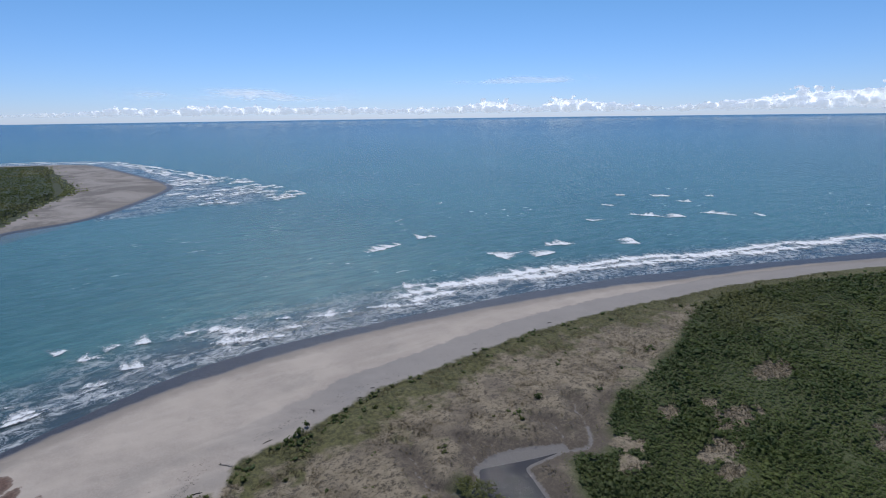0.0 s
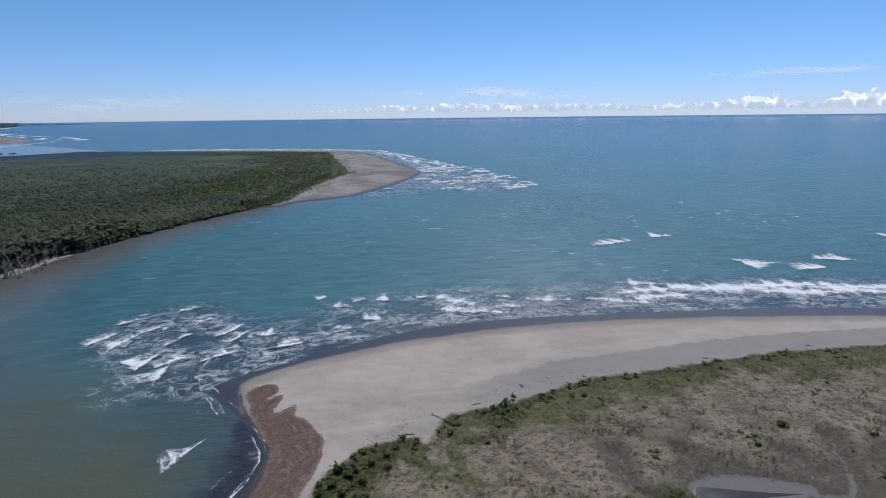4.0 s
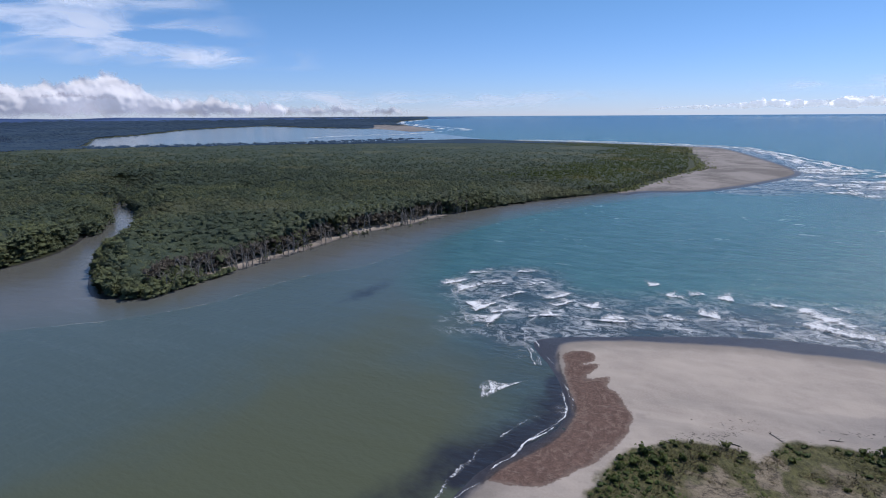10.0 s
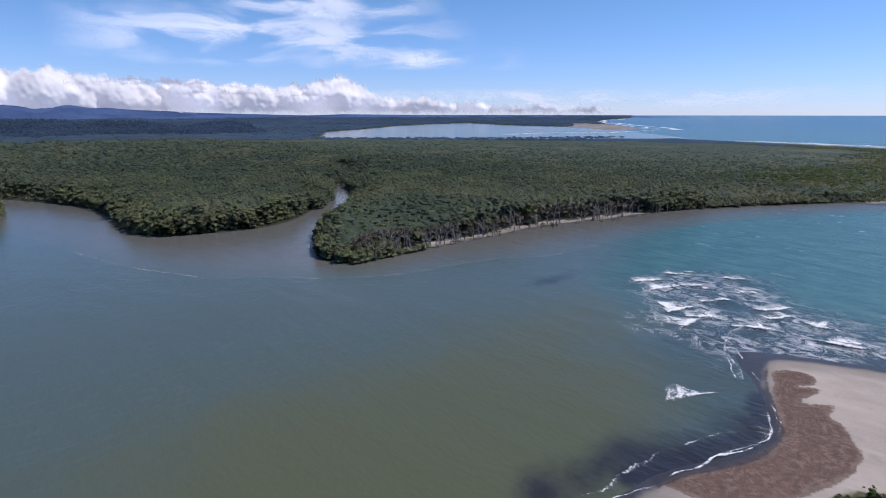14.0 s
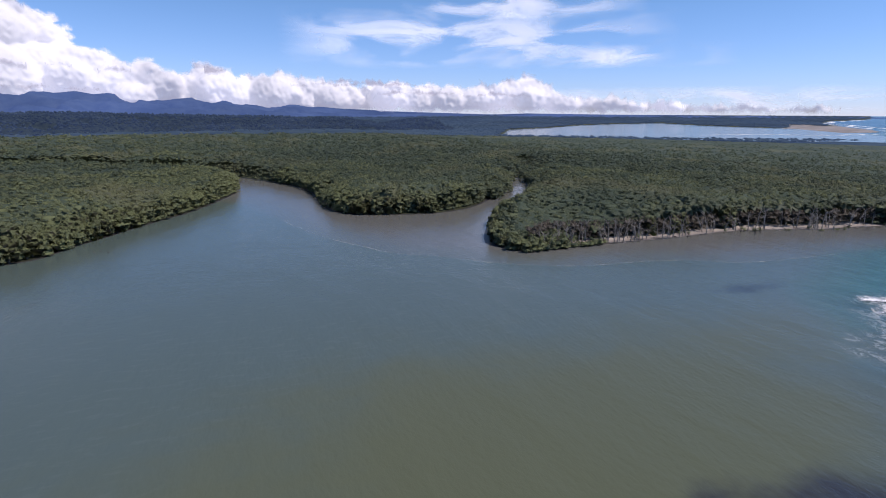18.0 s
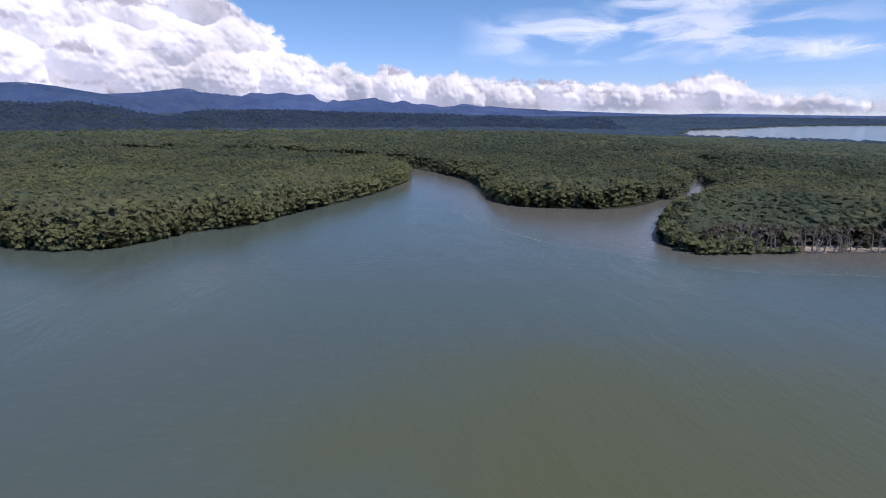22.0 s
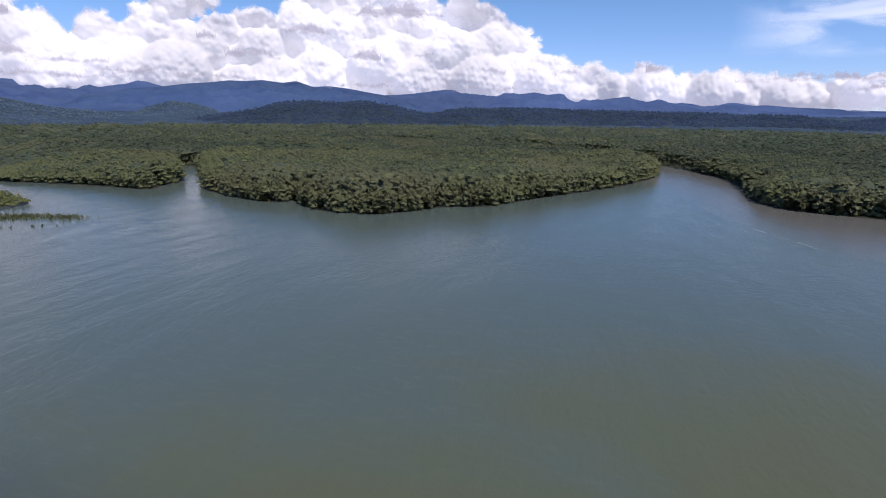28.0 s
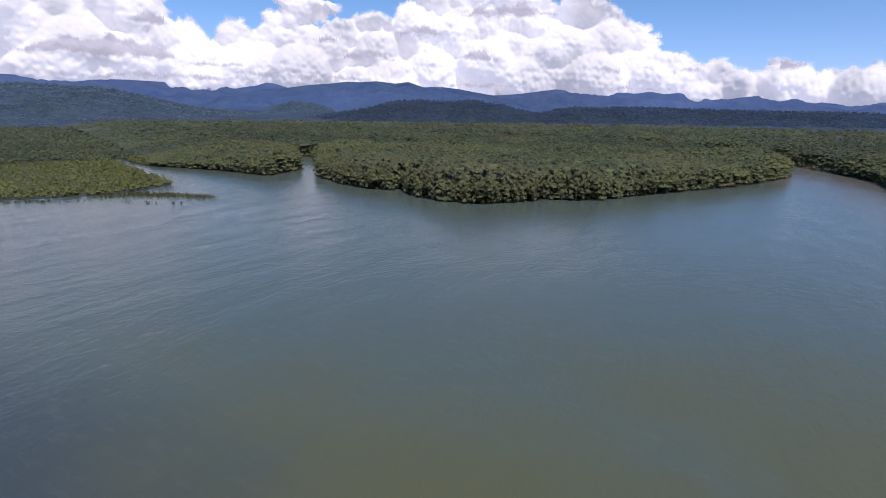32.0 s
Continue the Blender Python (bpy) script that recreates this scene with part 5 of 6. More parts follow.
bushes = [bush_kind(230 + k, SCRUB_LEAF, "leafy green mangrove shrub in the scrub", "mangrove shrubs") for k in range(5)]
for n, i in enumerate(first):
    m = pose(sx[i], sy[i], float(ground_at(sx[i:i + 1], sy[i:i + 1])[0]) - 0.25, 0, 0, rr.uniform(0, 360)) @ Matrix.Diagonal((sw[i], sw[i], sh[i], 1))
    if n < 5:
        bushes[n].matrix_basis = m
    else:
        copy_thing(bushes[n % 5], pose(0, 0, 0)).matrix_basis = m

dune = [bush_kind(250 + k, SCRUB_LEAF, "dark rounded shrub on the grassy edge of the beach", "shrubs along the beach") for k in range(3)]
for n, (x, y, w) in enumerate([(-94.2, -4.5, 1.8), (-102.1, 8.8, 1.2), (-111.5, 34.2, 1.6), (-114, 37.1, 1.2), (-110.3, 30.5, 1.1), (-113.3, 43.8, 1.2), (-102, 18.8, 1.2), (-111.4, 50.8, 1.1), (-111.4, 53.9, 1.1), (-91.9, -2.7, 1.7), (-98.9, 0.3, 1.0),
                               (-115.2, 47.4, 0.9), (-115.8, 52.2, 0.9), (-119, 63, 0.9), (-91, 91, 1.6), (-86, 81, 1.1), (-108, 191, 1.0), (-106, 117, 0.8), (-96, 275, 1.2), (-90, -6, 1.5), (-88, -8, 1.3), (-93, -1, 1.4), (-84, -8, 1.3), (-97, 26, 0.9),
                               (-95, 2, 1.3), (-97, 5, 1.2), (-93, 5, 1.2), (-99, 7, 1.0), (-90, 0, 1.4), (-87, -4, 1.3)]):
    m = pose(x, y, float(ground_at(np.array([x]), np.array([y]))[0]) - 0.2, 0, 0, rr.uniform(0, 360)) @ Matrix.Diagonal((w * 0.75, w * 0.75, w * 0.72, 1))
    if n < 3:
        dune[n].matrix_basis = m
    else:
        copy_thing(dune[n % 3], pose(0, 0, 0)).matrix_basis = m


def tuft_shape(seed, blades):
    r = np.random.default_rng(seed)
    V = []
    for _ in range(blades):
        a, lean = r.uniform(0, 6.28), r.uniform(0.15, 0.9)
        d = np.array((math.cos(a), math.sin(a), 0))
        s = np.array((-d[1], d[0], 0)) * 0.10
        b = d * r.uniform(0, 0.25)
        V += [b - s, b + s, b + d * lean + (0, 0, r.uniform(0.6, 1.1))]
    return np.array(V), np.arange(3 * blades).reshape(-1, 3)


TUFTS = [tuft_shape(500 + k, 7) for k in range(6)]
gx, gy = spread(420000, 12, 110, 60, 300, lambda r: 0.17 + r / 520, 23, 2.0)
gxy = np.stack([gx, gy], 1)
gv, gs, gp = signed(gxy, veg_land), signed(gxy, scrub_area), np.maximum(signed(gxy, pool_area), 1.0 - off_channels(gxy))
near_edge = gv + 15 * fbm(gx, gy, 40, 3, 41)
ok = (gv > 0.4 + 1.2 * rr.random(len(gx))) & (rr.random(len(gx)) < np.interp(gp + 4 * fbm(gx, gy, 8, 3, 44), [-13, -5, -0.6], [1.0, 0.22, 0.0])) & ~((gs > -1) & (gs > 3) & (bald(gx, gy) > 1.0))
green = ok & (near_edge < 9) & (bald(gx, gy) > 1) | (ok & (gs > -3) & (bald(gx, gy) > 1))
straw = ok & ~green & (fbm(gx, gy, 24, 3, 43) > -0.6)
for mask, material, name, label, k in ((green, GREEN_GRASS, "beach_grass", "low green beach grass and creepers on the dune edge", 0.40), (straw, GRASS, "dry_grass", "pale dry marsh grass tufts on mud", 0.5)):
    i = np.flatnonzero(mask)
    w = k * (0.5 + np.hypot(gx[i], gy[i]) / 260) * rr.uniform(0.7, 1.4, len(i))
    t = np.clip(0.5 + 0.3 * fbm(gx[i], gy[i], 18, 3, 45) + rr.normal(0, 0.18, len(i)), 0, 1)
    add(name, scatter(name, TUFTS, gx[i], gy[i], ground_at(gx[i], gy[i]) - 0.05, w, w * 0.7, t, 31), material, label=label, category="grass", kind="stuff")

cx_, cy_ = spread(40000, 20, 112, 60, 260, lambda r: 0.55 + r / 260, 27, 2.0)
cxy = np.stack([cx_, cy_], 1)
cv = signed(cxy, veg_land)
patch = fbm(cx_, cy_, 16, 3, 61)
ok = (cv > 0.6) & (cv + 10 * fbm(cx_, cy_, 40, 3, 41) < 9) & (patch > np.interp(cy_, [8, 22, 60, 120], [-0.6, -0.1, 0.15, 0.5])) & (signed(cxy, scrub_area) < 0) & (bald(cx_, cy_) > 1.1)
ok |= (patch > 0.78) & (cv > 5) & (signed(cxy, pool_area) < -7) & (off_channels(cxy) > 6)
cx_, cy_ = cx_[ok], cy_[ok]
w = rr.uniform(0.35, 0.8, len(cx_)) * (0.7 + np.hypot(cx_, cy_) / 300)
add("dune_creepers", scatter("dune_creepers", CREEPER_SHAPES, cx_, cy_, ground_at(cx_, cy_) - 0.15, w, w * 0.7, np.clip(rr.normal(0.5, 0.25, len(cx_)), 0, 1), 78), SCRUB_LEAF,
    label="low dark green creepers and bushes on the dune edge", category="scrub", kind="stuff")

# reeds off the young marsh
n = 1000
u = rr.random(n)
qx = np.interp(u, [0, 0.3, 0.7, 1], [236, 229, 216, 197]) + rr.normal(0, 4.0, n)
qy = np.interp(u, [0, 0.3, 0.7, 1], [-122, -133, -140, -146]) + rr.normal(0, 2.6, n)
w = rr.uniform(0.3, 0.7, n)
add("reeds", scatter("reeds", TUFTS, qx, qy, np.full(n, -0.1), w, w * 2.2, 0.4 + 0.6 * rr.random(n), 77), MARSH_LEAF, label="sparse green reeds standing in shallow water", category="reeds", kind="stuff")
n = 46
u = np.concatenate([rr.uniform(0, 0.22, 24), rr.uniform(0.2, 1, n - 24)])
qx = np.interp(u, [0, 0.25, 0.5, 0.75, 1], [253, 238, 223, 206, 190]) + rr.normal(0, 1.2, n)
qy = np.interp(u, [0, 0.25, 0.5, 0.75, 1], [-94, -106, -118, -124, -133]) + rr.normal(0, 1.2, n)
w = rr.uniform(0.22, 0.5, n)
add("mangrove_seedlings", scatter("mangrove_seedlings", CREEPER_SHAPES, qx, qy, np.full(n, -0.1), w, w * 1.2, 0.2 * rr.random(n), 79), SCRUB_LEAF, label="small dark mangrove seedlings in the shallows", category="seedlings", kind="stuff")

# thinning scrub where the island's woods end in sand
line = smooth_line(FOREST_EDGE, step=40)
n = 1100
k = rr.integers(int(len(line) * 0.35), len(line), n)
px, py = line[k, 0] + rr.normal(0, 6, n), line[k, 1] + np.abs(rr.normal(0, 8, n)) - 9
ok = signed(np.stack([px, py], 1), far_land) > 9
px, py = px[ok], py[ok]
n = len(px)
w = rr.uniform(0.6, 1.7, n)
add("spit_scrub", scatter("spit_scrub", CREEPER_SHAPES, px, py, np.full(n, 0.6), w, w * rr.uniform(0.6, 1.1, n), 0.3 + 0.7 * rr.random(n), 85), MARSH_LEAF, label="thin green scrub at the edge of the sandspit", category="scrub", kind="stuff")

# leafless thicket, fallen trunks and low bushes on the washed-out bank
n = 900
k = rr.integers(0, len(edge_line), n)
px = edge_line[k, 0] + rr.normal(0, 2, n)
py = edge_line[k, 1] - rr.uniform(6, 12.5, n)
w = rr.uniform(0.9, 1.9, n)
add("dead_thicket", scatter("dead_thicket", LOOSE_SHAPES, px, py, rr.uniform(0.2, 5.5, n), w, w * 1.3, rr.random(n), 81), THICKET, label="grey-brown leafless thicket behind the dead trunks", category="thicket", kind="stuff")
n = 130
qx = np.concatenate([rr.uniform(-150, -112, 110), rr.uniform(-290, -150, 20)])
qy = np.interp(qx, [-290, -265, -233, -209, -194, -169, -149, -125, -112], [-141, -144, -158, -163.5, -167.5, -167.5, -166, -167.5, -168]) - rr.exponential(2.2, n) + 0.4
w = rr.uniform(0.6, 1.6, n)
add("bank_bushes", scatter("bank_bushes", LOOSE_SHAPES, qx, qy, np.full(n, 0.0), w, w * rr.uniform(0.8, 1.5, n), rr.random(n), 83), LEAF, label="low olive bushes on the eroded river bank", category="bushes", kind="stuff")
for n in range(44):
    k = rr.integers(0, len(edge_line))
    L = rr.uniform(2.0, 6.5)
    v, f = limb([(-L / 2, 0, 0), (-L * 0.1, rr.normal(0, 0.3), 0.15), (L / 2, rr.normal(0, 0.4), 0.3)], [0.2, 0.15, 0.06])
    ob = add("fallen_trunk", mesh_np("fallen_trunk", v, f), DEAD if n % 3 else DARK_WOOD, label="bleached fallen trunk on the eroded river bank", category="driftwood", group="fallen trunks on the bank")
    ob.matrix_basis = pose(edge_line[k, 0] + rr.normal(0, 2), edge_line[k, 1] - rr.uniform(-1.8, 3.5), 0.25, rr.normal(0, 4), rr.normal(0, 6), rr.normal(15, 40))

# driftwood on the sand
def drift_log(x0, y0, x1, y1, radius, material, label):
    """A weathered log from one end to the other, with a broken side branch."""
    L = math.hypot(x1 - x0, y1 - y0)
    bend = rr.normal(0, 0.06, 2) * L
    pieces = [limb([(-L / 2, 0, radius * 0.6), (-L * 0.15, bend[0], radius), (L * 0.2, bend[1], radius * 0.9), (L / 2, 0, radius * 0.5)], [radius, radius * 1.05, radius * 0.8, radius * 0.35])]
    if L > 1.2:
        pieces.append(limb([(L * 0.1, 0, radius), (L * 0.25, 0.14 * L, radius + 0.08 * L), (L * 0.34, 0.22 * L, radius + 0.12 * L)], [radius * 0.5, radius * 0.35, radius * 0.12], 5))
    v, f = joined(pieces)
    ob = add("driftwood_log", mesh_np("driftwood_log", v, f), material, label=label, category="driftwood", group="driftwood on the beach")
    x, y = (x0 + x1) / 2, (y0 + y1) / 2
    ob.matrix_basis = pose(x, y, float(ground_at(np.array([x]), np.array([y]))[0]) - 0.24, 0, 0, math.degrees(math.atan2(y1 - y0, x1 - x0)))


for q in ((-110.2, 21.4, -110.1, 23.4), (-120.9, 40.2, -119.4, 41.3), (-112.8, 26.0, -113.6, 28.6), (-119.1, 52.4, -118.6, 53.9), (-122.1, 57.9, -121.6, 59.1), (-103.9, 9.7, -103.7, 11.4), (-120.6, 41.2, -119.2, 40.4), (-126, 96, -125.4, 97.6), (-128, 131, -127.4, 133)):
    drift_log(*q, 0.10, DARK_WOOD, "dark weathered driftwood log lying on the sand")
for n in range(9):
    u, a_, L = rr.random(), rr.uniform(0, 3.1), rr.uniform(0.5, 1.1)
    x, y = np.interp(u, [0, 0.4, 0.7, 1], [-108, -116, -125, -130]) - rr.uniform(0, 5), np.interp(u, [0, 0.4, 0.7, 1], [2, 24, 60, 130])
    drift_log(x, y, x + L * math.cos(a_), y + L * math.sin(a_), 0.06, DEAD, "short bleached driftwood stick on the sand")


def stranded_tree(x, y):
    """A bleached dead tree washed up at the edge of the grass: a trunk, roots and bare limbs."""
    ob = empty("stranded_tree", pose(x, y, float(ground_at(np.array([x]), np.array([y]))[0]) - 0.1, 0, 0, 38) @ Matrix.Scale(0.6, 4), "bleached dead tree washed up on the sand", "driftwood")
    add("trunk", mesh_np("trunk", *limb([(-2.6, 0, 0.1), (-0.8, 0.15, 0.25), (1.2, -0.1, 0.35), (2.6, 0.2, 0.6)], [0.24, 0.20, 0.14, 0.05])), DEAD, ob)
    for x0, y1, z1, L in ((0.2, 1.0, 0.9, 1.4), (0.9, -0.9, 0.8, 1.2), (1.6, 0.7, 0.9, 0.9), (-0.6, 0.6, 0.9, 0.8)):
        add("branch", mesh_np("branch", *limb([(x0, 0, 0.28), (x0 + 0.5 * L, 0.5 * y1, 0.25 + 0.5 * z1), (x0 + L, y1, 0.2 + z1)], [0.09, 0.06, 0.02], 5)), DEAD, ob)
    for a_ in (0.4, 1.5, 2.8, 4.2, 5.4):
        add("root", mesh_np("root", *limb([(-2.5, 0, 0.15), (-2.9, 0.35 * math.cos(a_), 0.25 + 0.3 * math.sin(a_)), (-3.1, 0.75 * math.cos(a_), 0.3 + 0.55 * math.sin(a_))], [0.12, 0.08, 0.03], 5)), DARK_WOOD, ob)


stranded_tree(-109.2, 17.4)
STRAND = smooth_line([(-97, -7), (-102.8, 2), (-104.5, 6), (-109, 10), (-114, 15), (-116, 22), (-118, 34), (-122, 48), (-127, 80), (-130, 120)], step=20)
n = 420
k = rr.integers(0, len(STRAND), n)
px, py = STRAND[k, 0] + rr.normal(0, 1.0, n), STRAND[k, 1] + rr.normal(0, 1.0, n)
TWIGS = [(lambda q: (q[0], np.concatenate([q[1][:, :3], q[1][:, [0, 2, 3]]])))(limb([(-1, 0, 0.05), (0, 0.12 * (j - 1), 0.1), (1, 0, 0.04)], [0.09, 0.1, 0.05], 4)) for j in range(3)]
w = rr.uniform(0.10, 0.32, n)
add("beach_litter", scatter("beach_litter", TWIGS, px, py, ground_at(px, py) - 0.19, w, w, rr.random(n), 87), DARK_WOOD, label="scattered dark twigs and husks along the strandline", category="litter", kind="stuff")

# ---------------------------------------------------------------- hills, mountains and clouds
def ridged(x, y, scale, seed):
    """Sharp crests and rounded hollows, about 0 to 1."""
    return 1 - np.abs(fbm(x, y, scale, 5, seed))


def eye_level(az):
    """The height from which each bearing is mostly seen."""
    return np.interp(az, [120, 160, 200, 230], [60, 55, 44, 41])


def hills(name, az, slope, foot, crest, relief, scale, material, label, seed, level=None, trees=0, tree_size=6.0, tree_material=None):
    """A range that climbs from its foot to a crest, whose skyline stands at these slopes over eye level."""
    a = np.arange(az[0], az[-1], 0.09 if crest < 3000 else 0.18)
    near = np.interp(a, [150, 165, 185, 200, 246], foot) if isinstance(foot, tuple) else np.full(len(a), float(foot))
    top = (eye_level(a) if level is None else level) + crest * np.interp(a, az, slope) - (1.5 * tree_size if trees else 0)
    k = np.concatenate([np.linspace(0, 1, 34), [1.06, 1.2]])
    ang, kk = np.meshgrid(np.radians(a), k)
    rad = near[None] + (crest - near)[None] * kk
    x, y = -np.sin(ang) * rad, np.cos(ang) * rad
    rough = ridged(x, y, scale, seed) - 0.62
    z = top[None] * np.interp(kk, [0, 0.15, 0.6, 1, 1.2], [0, 0.10, 0.58, 1, 0.7]) + relief * rough * np.clip(4 * kk * (1 - kk), 0, 1)
    z = np.minimum(z, top[None] * np.minimum(kk + 0.12, 1))
    z[0] = -3
    if trees:
        g = np.random.default_rng(seed + 1)
        v, j = g.random(trees) ** 0.8, g.integers(0, len(a), trees)
        i = np.minimum((v * 34).astype(int), 33)
        w = tree_size * g.uniform(0.55, 1.25, trees) * rad[i, j] / crest
        add("hill_wood", scatter("hill_wood", HILL_SHAPES, x[i, j] + g.normal(0, 8, trees), y[i, j] + g.normal(0, 8, trees), z[i, j] - 0.4 * w, w, w * g.uniform(0.8, 1.3, trees), g.random(trees), seed), tree_material,
            label="dark rainforest treetops on the low hills", category="forest", kind="stuff")
    return add(name, mesh_np(name, np.stack([x, y, z], -1).reshape(-1, 3), grid_faces(len(k), len(a)), None, True), material, label=label, category="hill", kind="structure")


NEAR_AZ = [150, 154, 155.7, 156.9, 158, 159.3, 160.7, 162, 165.6, 168, 170.4, 172.5, 176.5, 182.5, 184.4, 186.2, 187.8, 191.5, 193.4, 195.7, 197, 199, 199.8, 201, 203, 204.4, 206.9, 209.2, 211.2, 213.2, 215.1, 216.4, 218, 220.3, 222.7, 226]
NEAR_TE = [-0.026, -0.022, -0.013, -0.003, -0.0005, -0.001, -0.005, -0.010, 0.0, 0.001, -0.0005, 0.003, 0.003, 0.005, 0.005, 0.0065, 0.0075, 0.008, 0.006, 0.0073, 0.005, -0.002, -0.005, -0.001, 0.006, 0.0125, 0.0175, 0.0142, 0.0165, 0.016, 0.0116, 0.004, -0.001, -0.0077, -0.0146, -0.022]
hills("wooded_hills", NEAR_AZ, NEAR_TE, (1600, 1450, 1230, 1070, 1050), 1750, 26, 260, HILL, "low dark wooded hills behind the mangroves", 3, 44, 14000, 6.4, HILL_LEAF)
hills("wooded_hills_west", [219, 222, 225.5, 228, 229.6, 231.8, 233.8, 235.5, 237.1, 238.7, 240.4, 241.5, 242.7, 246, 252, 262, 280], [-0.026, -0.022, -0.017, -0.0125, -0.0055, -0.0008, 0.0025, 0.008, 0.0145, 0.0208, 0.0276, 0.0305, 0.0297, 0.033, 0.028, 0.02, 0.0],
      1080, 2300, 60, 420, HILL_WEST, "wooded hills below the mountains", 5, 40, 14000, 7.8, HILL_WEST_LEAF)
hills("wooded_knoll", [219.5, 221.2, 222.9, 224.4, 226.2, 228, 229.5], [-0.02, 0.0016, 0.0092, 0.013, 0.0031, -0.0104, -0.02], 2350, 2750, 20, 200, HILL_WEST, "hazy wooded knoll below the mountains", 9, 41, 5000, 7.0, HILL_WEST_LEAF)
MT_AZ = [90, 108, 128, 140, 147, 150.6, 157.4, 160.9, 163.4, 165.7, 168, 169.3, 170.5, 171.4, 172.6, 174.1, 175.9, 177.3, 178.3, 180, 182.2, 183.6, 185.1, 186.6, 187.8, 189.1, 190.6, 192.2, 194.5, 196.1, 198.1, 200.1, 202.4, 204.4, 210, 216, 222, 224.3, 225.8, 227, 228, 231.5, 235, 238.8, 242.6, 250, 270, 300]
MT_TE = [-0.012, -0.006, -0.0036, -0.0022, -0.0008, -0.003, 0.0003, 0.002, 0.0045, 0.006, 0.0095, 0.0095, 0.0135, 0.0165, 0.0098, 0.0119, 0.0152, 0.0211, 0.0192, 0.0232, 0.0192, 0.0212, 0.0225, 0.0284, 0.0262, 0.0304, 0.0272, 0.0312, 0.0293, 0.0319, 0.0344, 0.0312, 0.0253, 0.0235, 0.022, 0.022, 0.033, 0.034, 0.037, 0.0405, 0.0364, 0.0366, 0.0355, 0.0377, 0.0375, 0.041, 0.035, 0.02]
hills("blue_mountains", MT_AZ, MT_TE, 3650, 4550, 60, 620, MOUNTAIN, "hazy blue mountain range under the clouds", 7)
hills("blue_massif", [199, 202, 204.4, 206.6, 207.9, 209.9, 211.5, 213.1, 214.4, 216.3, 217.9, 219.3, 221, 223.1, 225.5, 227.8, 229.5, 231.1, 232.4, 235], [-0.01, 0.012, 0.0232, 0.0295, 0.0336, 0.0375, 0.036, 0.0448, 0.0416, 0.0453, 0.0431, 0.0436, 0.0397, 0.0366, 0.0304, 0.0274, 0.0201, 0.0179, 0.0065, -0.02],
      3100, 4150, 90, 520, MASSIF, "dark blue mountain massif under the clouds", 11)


def cumulus(name, az, base, top, dist, big, small, step, material, label, seed, fade=4, soft=0):
    """A bank of heaped cloud: the swollen front of many puffs, large ones below and small ones budding on them."""
    r = np.random.default_rng(seed)
    per = dist * radians(1.0)
    s0, s1 = az[0] * per, az[-1] * per
    cols, rows = int((s1 - s0) / step), int((max(top) * 1.12) * dist / step) + 4
    d = np.full((rows, cols), -1e9)
    zz, ss = np.arange(rows) * step, s0 + np.arange(cols) * step

    def swell(s, z, rad, back):
        i0, i1 = max(int((z - rad) / step), 0), min(int((z + rad) / step) + 2, rows)
        j0, j1 = max(int((s - s0 - rad * 1.25) / step), 0), min(int((s - s0 + rad * 1.25) / step) + 2, cols)
        if i1 <= i0 or j1 <= j0:
            return
        q = ((ss[None, j0:j1] - s) / 1.25) ** 2 + (zz[i0:i1, None] - z) ** 2
        h = np.where(q < rad * rad, back + np.sqrt(np.maximum(rad * rad - q, 0)), -1e9)
        d[i0:i1, j0:j1] = np.maximum(d[i0:i1, j0:j1], h)

    def span(s):
        lo, hi = np.interp(s / per, az, base) * dist, np.interp(s / per, az, top) * dist
        return lo, hi * (1 + 0.05 * math.sin(s * 0.011) + 0.04 * math.sin(s * 0.027 + 1))

    for n in range(big[0]):
        s = r.uniform(s0, s1)
        lo, hi = span(s)
        k = r.random() ** (0.75, 2.4)[n % 2]
        rad = min(r.uniform(big[1], big[2]) * (1.2 - 0.6 * k), max(0.48 * (hi - lo), 5))
        swell(s, lo + rad * 0.7 + max(hi - lo - 1.8 * rad, 0) * k, rad, r.normal(0, big[2] * 0.6) - 0.8 * big[2] * k)
    low_, high_ = np.interp(ss / per, az, base) * dist, np.interp(ss / per, az, top) * dist
    body = (zz[:, None] > low_[None] - 2 * step) & (zz[:, None] < (low_ + 0.7 * (high_ - low_))[None])
    d = np.where(body, np.maximum(d, -big[2] * 0.8), d)
    for rad_, n in ((small[1], small[0]), (small[1] * 0.45, small[0] * 2)):
        full = np.argwhere(d > -1e8)
        edge = np.array([d[min(i + 3, rows - 1), j] < -1e8 for i, j in full])
        w = np.where(edge, 9.0, 1.0)
        for k in r.choice(len(full), n, p=w / w.sum()):
            i, j = full[k]
            rad = rad_ * r.uniform(0.5, 1.2)
            swell(ss[j], zz[i], rad, d[i, j] - 0.55 * rad)
    lo = np.interp(ss / per, az, base) * dist
    lo = lo + 6 * np.sin(ss * 0.021) + 4 * np.sin(ss * 0.057)
    over = zz[:, None] - lo[None]
    keep = (d > -1e8) & (over > -step)
    inner, grow = keep.astype(float), keep.copy()
    for _ in range(fade):
        grow[1:-1, 1:-1] = grow[1:-1, 1:-1] & grow[2:, 1:-1] & grow[:-2, 1:-1] & grow[1:-1, 2:] & grow[1:-1, :-2]
        inner += grow
    inner = np.minimum((inner - 1) / fade, np.clip(over / (6 * step), 0, 1))
    for _ in range(soft):
        w = keep.astype(float)
        e, q = np.where(keep, d, 0.0), w.copy()
        for ax in (0, 1):
            e = e + np.roll(e, 1, ax) + np.roll(e, -1, ax)
            q = q + np.roll(q, 1, ax) + np.roll(q, -1, ax)
        d = np.where(keep, e / np.maximum(q, 1), d)
    S, Z = np.meshgrid(ss, zz)
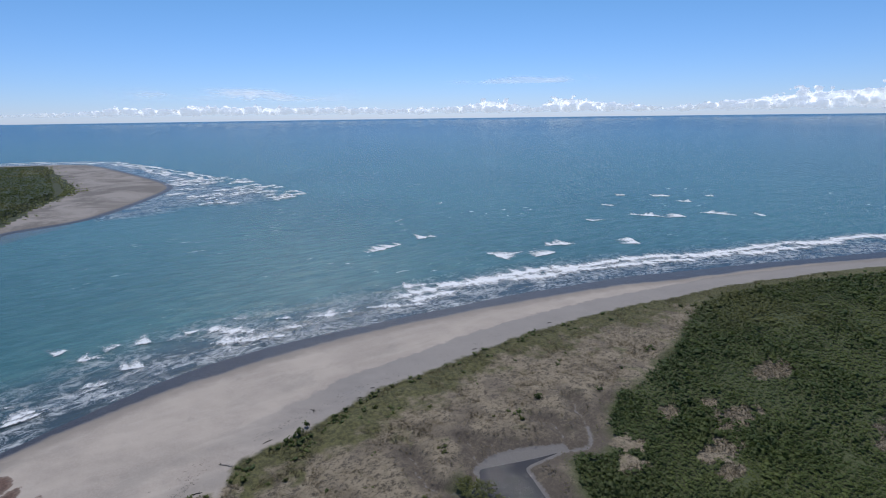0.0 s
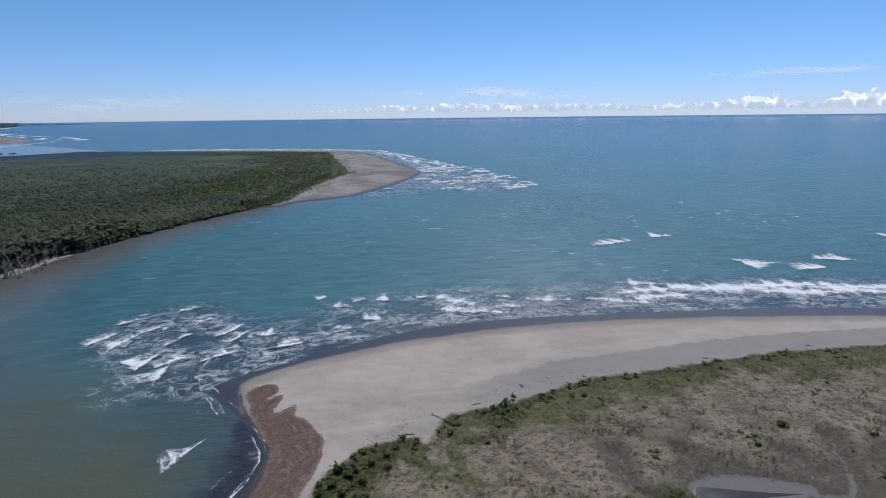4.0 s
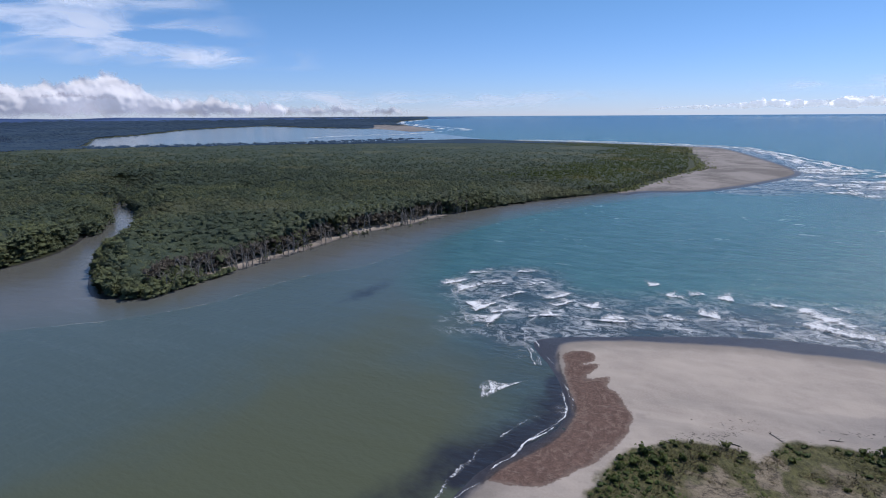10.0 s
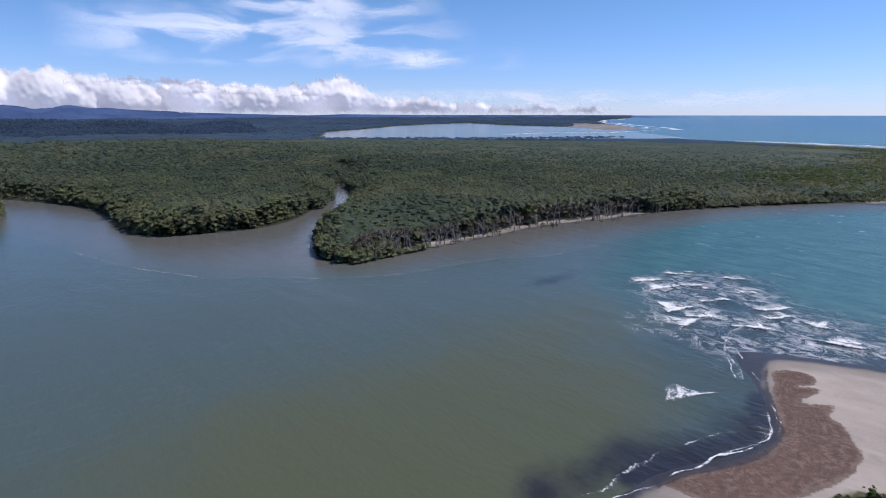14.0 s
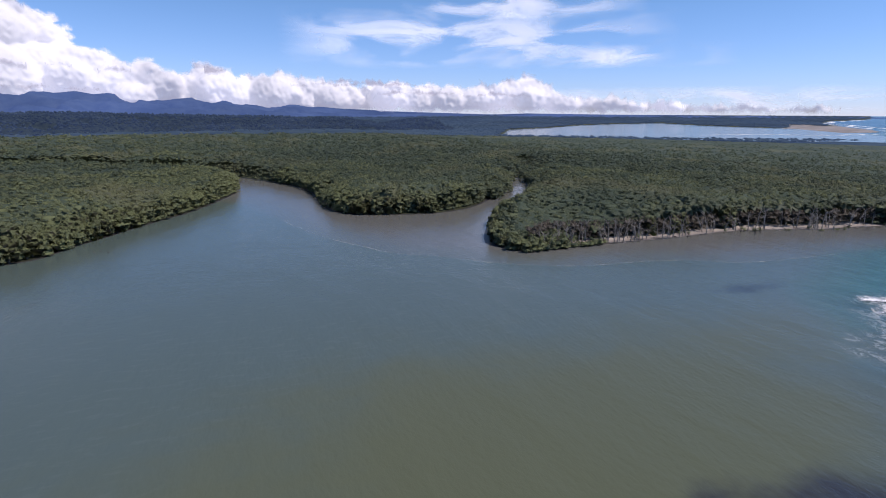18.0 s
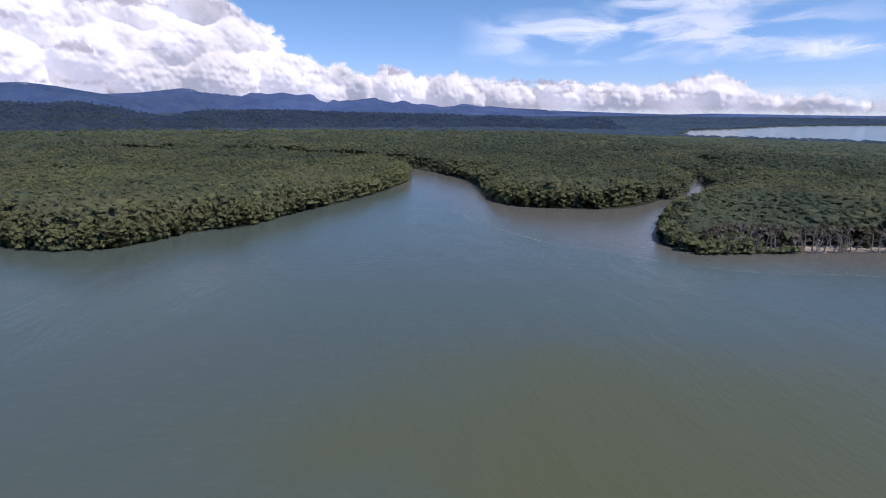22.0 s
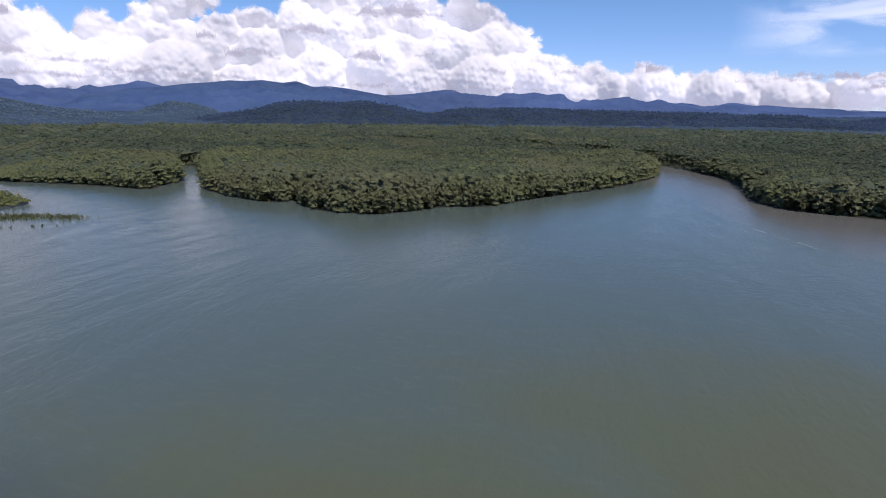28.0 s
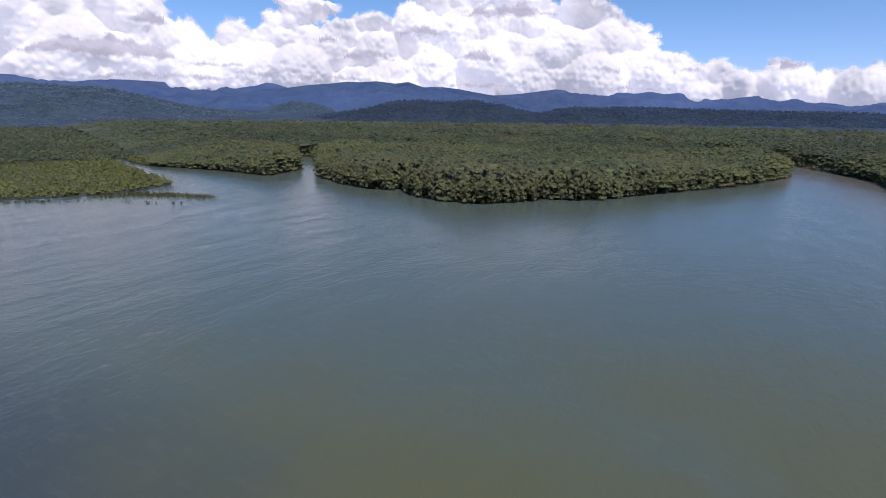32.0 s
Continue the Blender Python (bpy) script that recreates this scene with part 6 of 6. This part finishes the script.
    d = np.where(keep, d + 0.10 * big[2] * fbm(S, Z, 1.3 * big[2], 3, seed + 50) + 0.008 * big[2] * fbm(S, Z, 0.42 * big[2], 2, seed + 51), d)
    back = np.where(over < 60, (60 - over) * 0.5, 0)
    dd = np.where(keep, d - back, 0)
    ang = np.radians(ss / per)
    rad = dist - dd
    V = np.stack([-np.sin(ang)[None] * rad, np.cos(ang)[None] * rad, zz[:, None] + 47 + 0 * rad], -1).reshape(-1, 3)
    f = grid_faces(rows, cols)
    f = f[keep.ravel()[f].all(1)]
    used, f = np.unique(f, return_inverse=True)
    return add(name, mesh_np(name, V[used], f.reshape(-1, 4), dict(edge=inner.ravel()[used]), True), material, label=label, category="cloud", kind="structure")


BANK_AZ = [120, 135, 143, 147.5, 150, 156, 162, 167, 171.5, 174, 176.5, 178.5, 181, 182.7, 187.5, 190, 192.8, 197, 203, 208, 212, 216, 219, 223, 227, 229, 231.5, 233.5, 237, 242, 247, 252, 262]
BANK_TOP = [0.014, 0.026, 0.040, 0.072, 0.058, 0.056, 0.060, 0.060, 0.080, 0.064, 0.066, 0.098, 0.062, 0.090, 0.105, 0.140, 0.190, 0.250, 0.300, 0.290, 0.225, 0.172, 0.178, 0.200, 0.195, 0.150, 0.115, 0.150, 0.220, 0.270, 0.280, 0.270, 0.200]
BANK_LOW = [max(0.0, float(np.interp(a, MT_AZ, MT_TE)) - 0.022) for a in BANK_AZ]
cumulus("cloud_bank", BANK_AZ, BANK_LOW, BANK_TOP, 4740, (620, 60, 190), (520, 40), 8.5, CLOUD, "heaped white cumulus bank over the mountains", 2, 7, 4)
cumulus("sea_clouds", [8, 18, 22, 30, 34, 44, 46, 51, 54, 60, 75, 85, 92, 97], [0.010] * 14, [0.046, 0.050, 0.046, 0.026, 0.018, 0.045, 0.020, 0.042, 0.026, 0.022, 0.030, 0.026, 0.017, 0.012], 4650, (420, 12, 40), (400, 10), 4.5, SEA_CLOUD,
        "row of small white cumulus above the sea horizon", 6)
SCUDS = [(236, 9, 0.037, 0.056), (221, 8, 0.043, 0.056), (207, 6, 0.034, 0.046), (193, 7, 0.031, 0.042), (163, 8, 0.044, 0.062), (240.5, 6.5, 0.066, 0.112), (237, 1.6, 0.118, 0.132), (221, 0.9, 0.10, 0.118), (217, 2.6, 0.078, 0.103), (211.5, 2.5, 0.118, 0.138), (203, 5.5, 0.150, 0.186), (206.5, 1.8, 0.078, 0.108), (200, 1.5, 0.088, 0.10),
         (193.5, 1.4, 0.060, 0.074), (190, 1.0, 0.062, 0.072), (186, 1.3, 0.056, 0.068), (166, 2.0, 0.050, 0.062), (158, 4.5, 0.030, 0.046), (226, 5, 0.046, 0.062), (232, 3, 0.058, 0.075), (177.8, 1.0, 0.058, 0.074), (150, 4, 0.028, 0.042)]
for k, (a, w, lo, hi) in enumerate(SCUDS):
    cumulus("scud_cloud", [a - w, a - w * 0.5, a, a + w * 0.6, a + w], [lo] * 5, [lo + 0.004, lo + (hi - lo) * 0.7, hi, lo + (hi - lo) * 0.6, lo + 0.004], 3900, (int(10 + 8 * w), 14, 46), (60, 14), 5.5, SCUD, "ragged grey scud in front of the white cloud", 40 + k, 6, 9)


def wisp(az, te, label):
    a, t = np.meshgrid(np.linspace(az[0], az[1], 25), np.linspace(te[0], te[1], 9))
    d = 4890.0
    x, y, z = -np.sin(np.radians(a)) * d, np.cos(np.radians(a)) * d, t * d + 50
    u, v = np.meshgrid(np.linspace(0, 1, 25), np.linspace(0, 1, 9))
    e = np.clip(4 * u * (1 - u), 0, 1) * np.clip(4 * v * (1 - v), 0, 1)
    f = grid_faces(9, 25)
    me = mesh_np("cloud_wisp", np.stack([x, y, z], -1).reshape(-1, 3), f, dict(edge=e.ravel()), True)
    uv = me.uv_layers.new(name="UVMap")
    uv.data.foreach_set("uv", np.stack([u.ravel() * (az[1] - az[0]) / 10 + az[0], v.ravel() * (te[1] - te[0]) * 6 + az[0]], 1)[f.ravel()].astype(np.float32).ravel())
    return add("cloud_wisp", me, WISP, label=label, category="cloud", kind="structure")


wisp((133, 172), (0.075, 0.175), "torn white cirrus streaks high over the forest")
wisp((136, 160), (0.15, 0.23), "torn white cirrus streaks high over the forest")
wisp((128, 152), (0.075, 0.115), "thin white cirrus band")
wisp((64, 88), (0.030, 0.055), "thin pale cirrus band above the sea")
wisp((40, 56), (0.058, 0.076), "thin white cirrus streak above the sea")
wisp((95, 150), (0.005, 0.045), "pale haze cloud low over the lagoon")
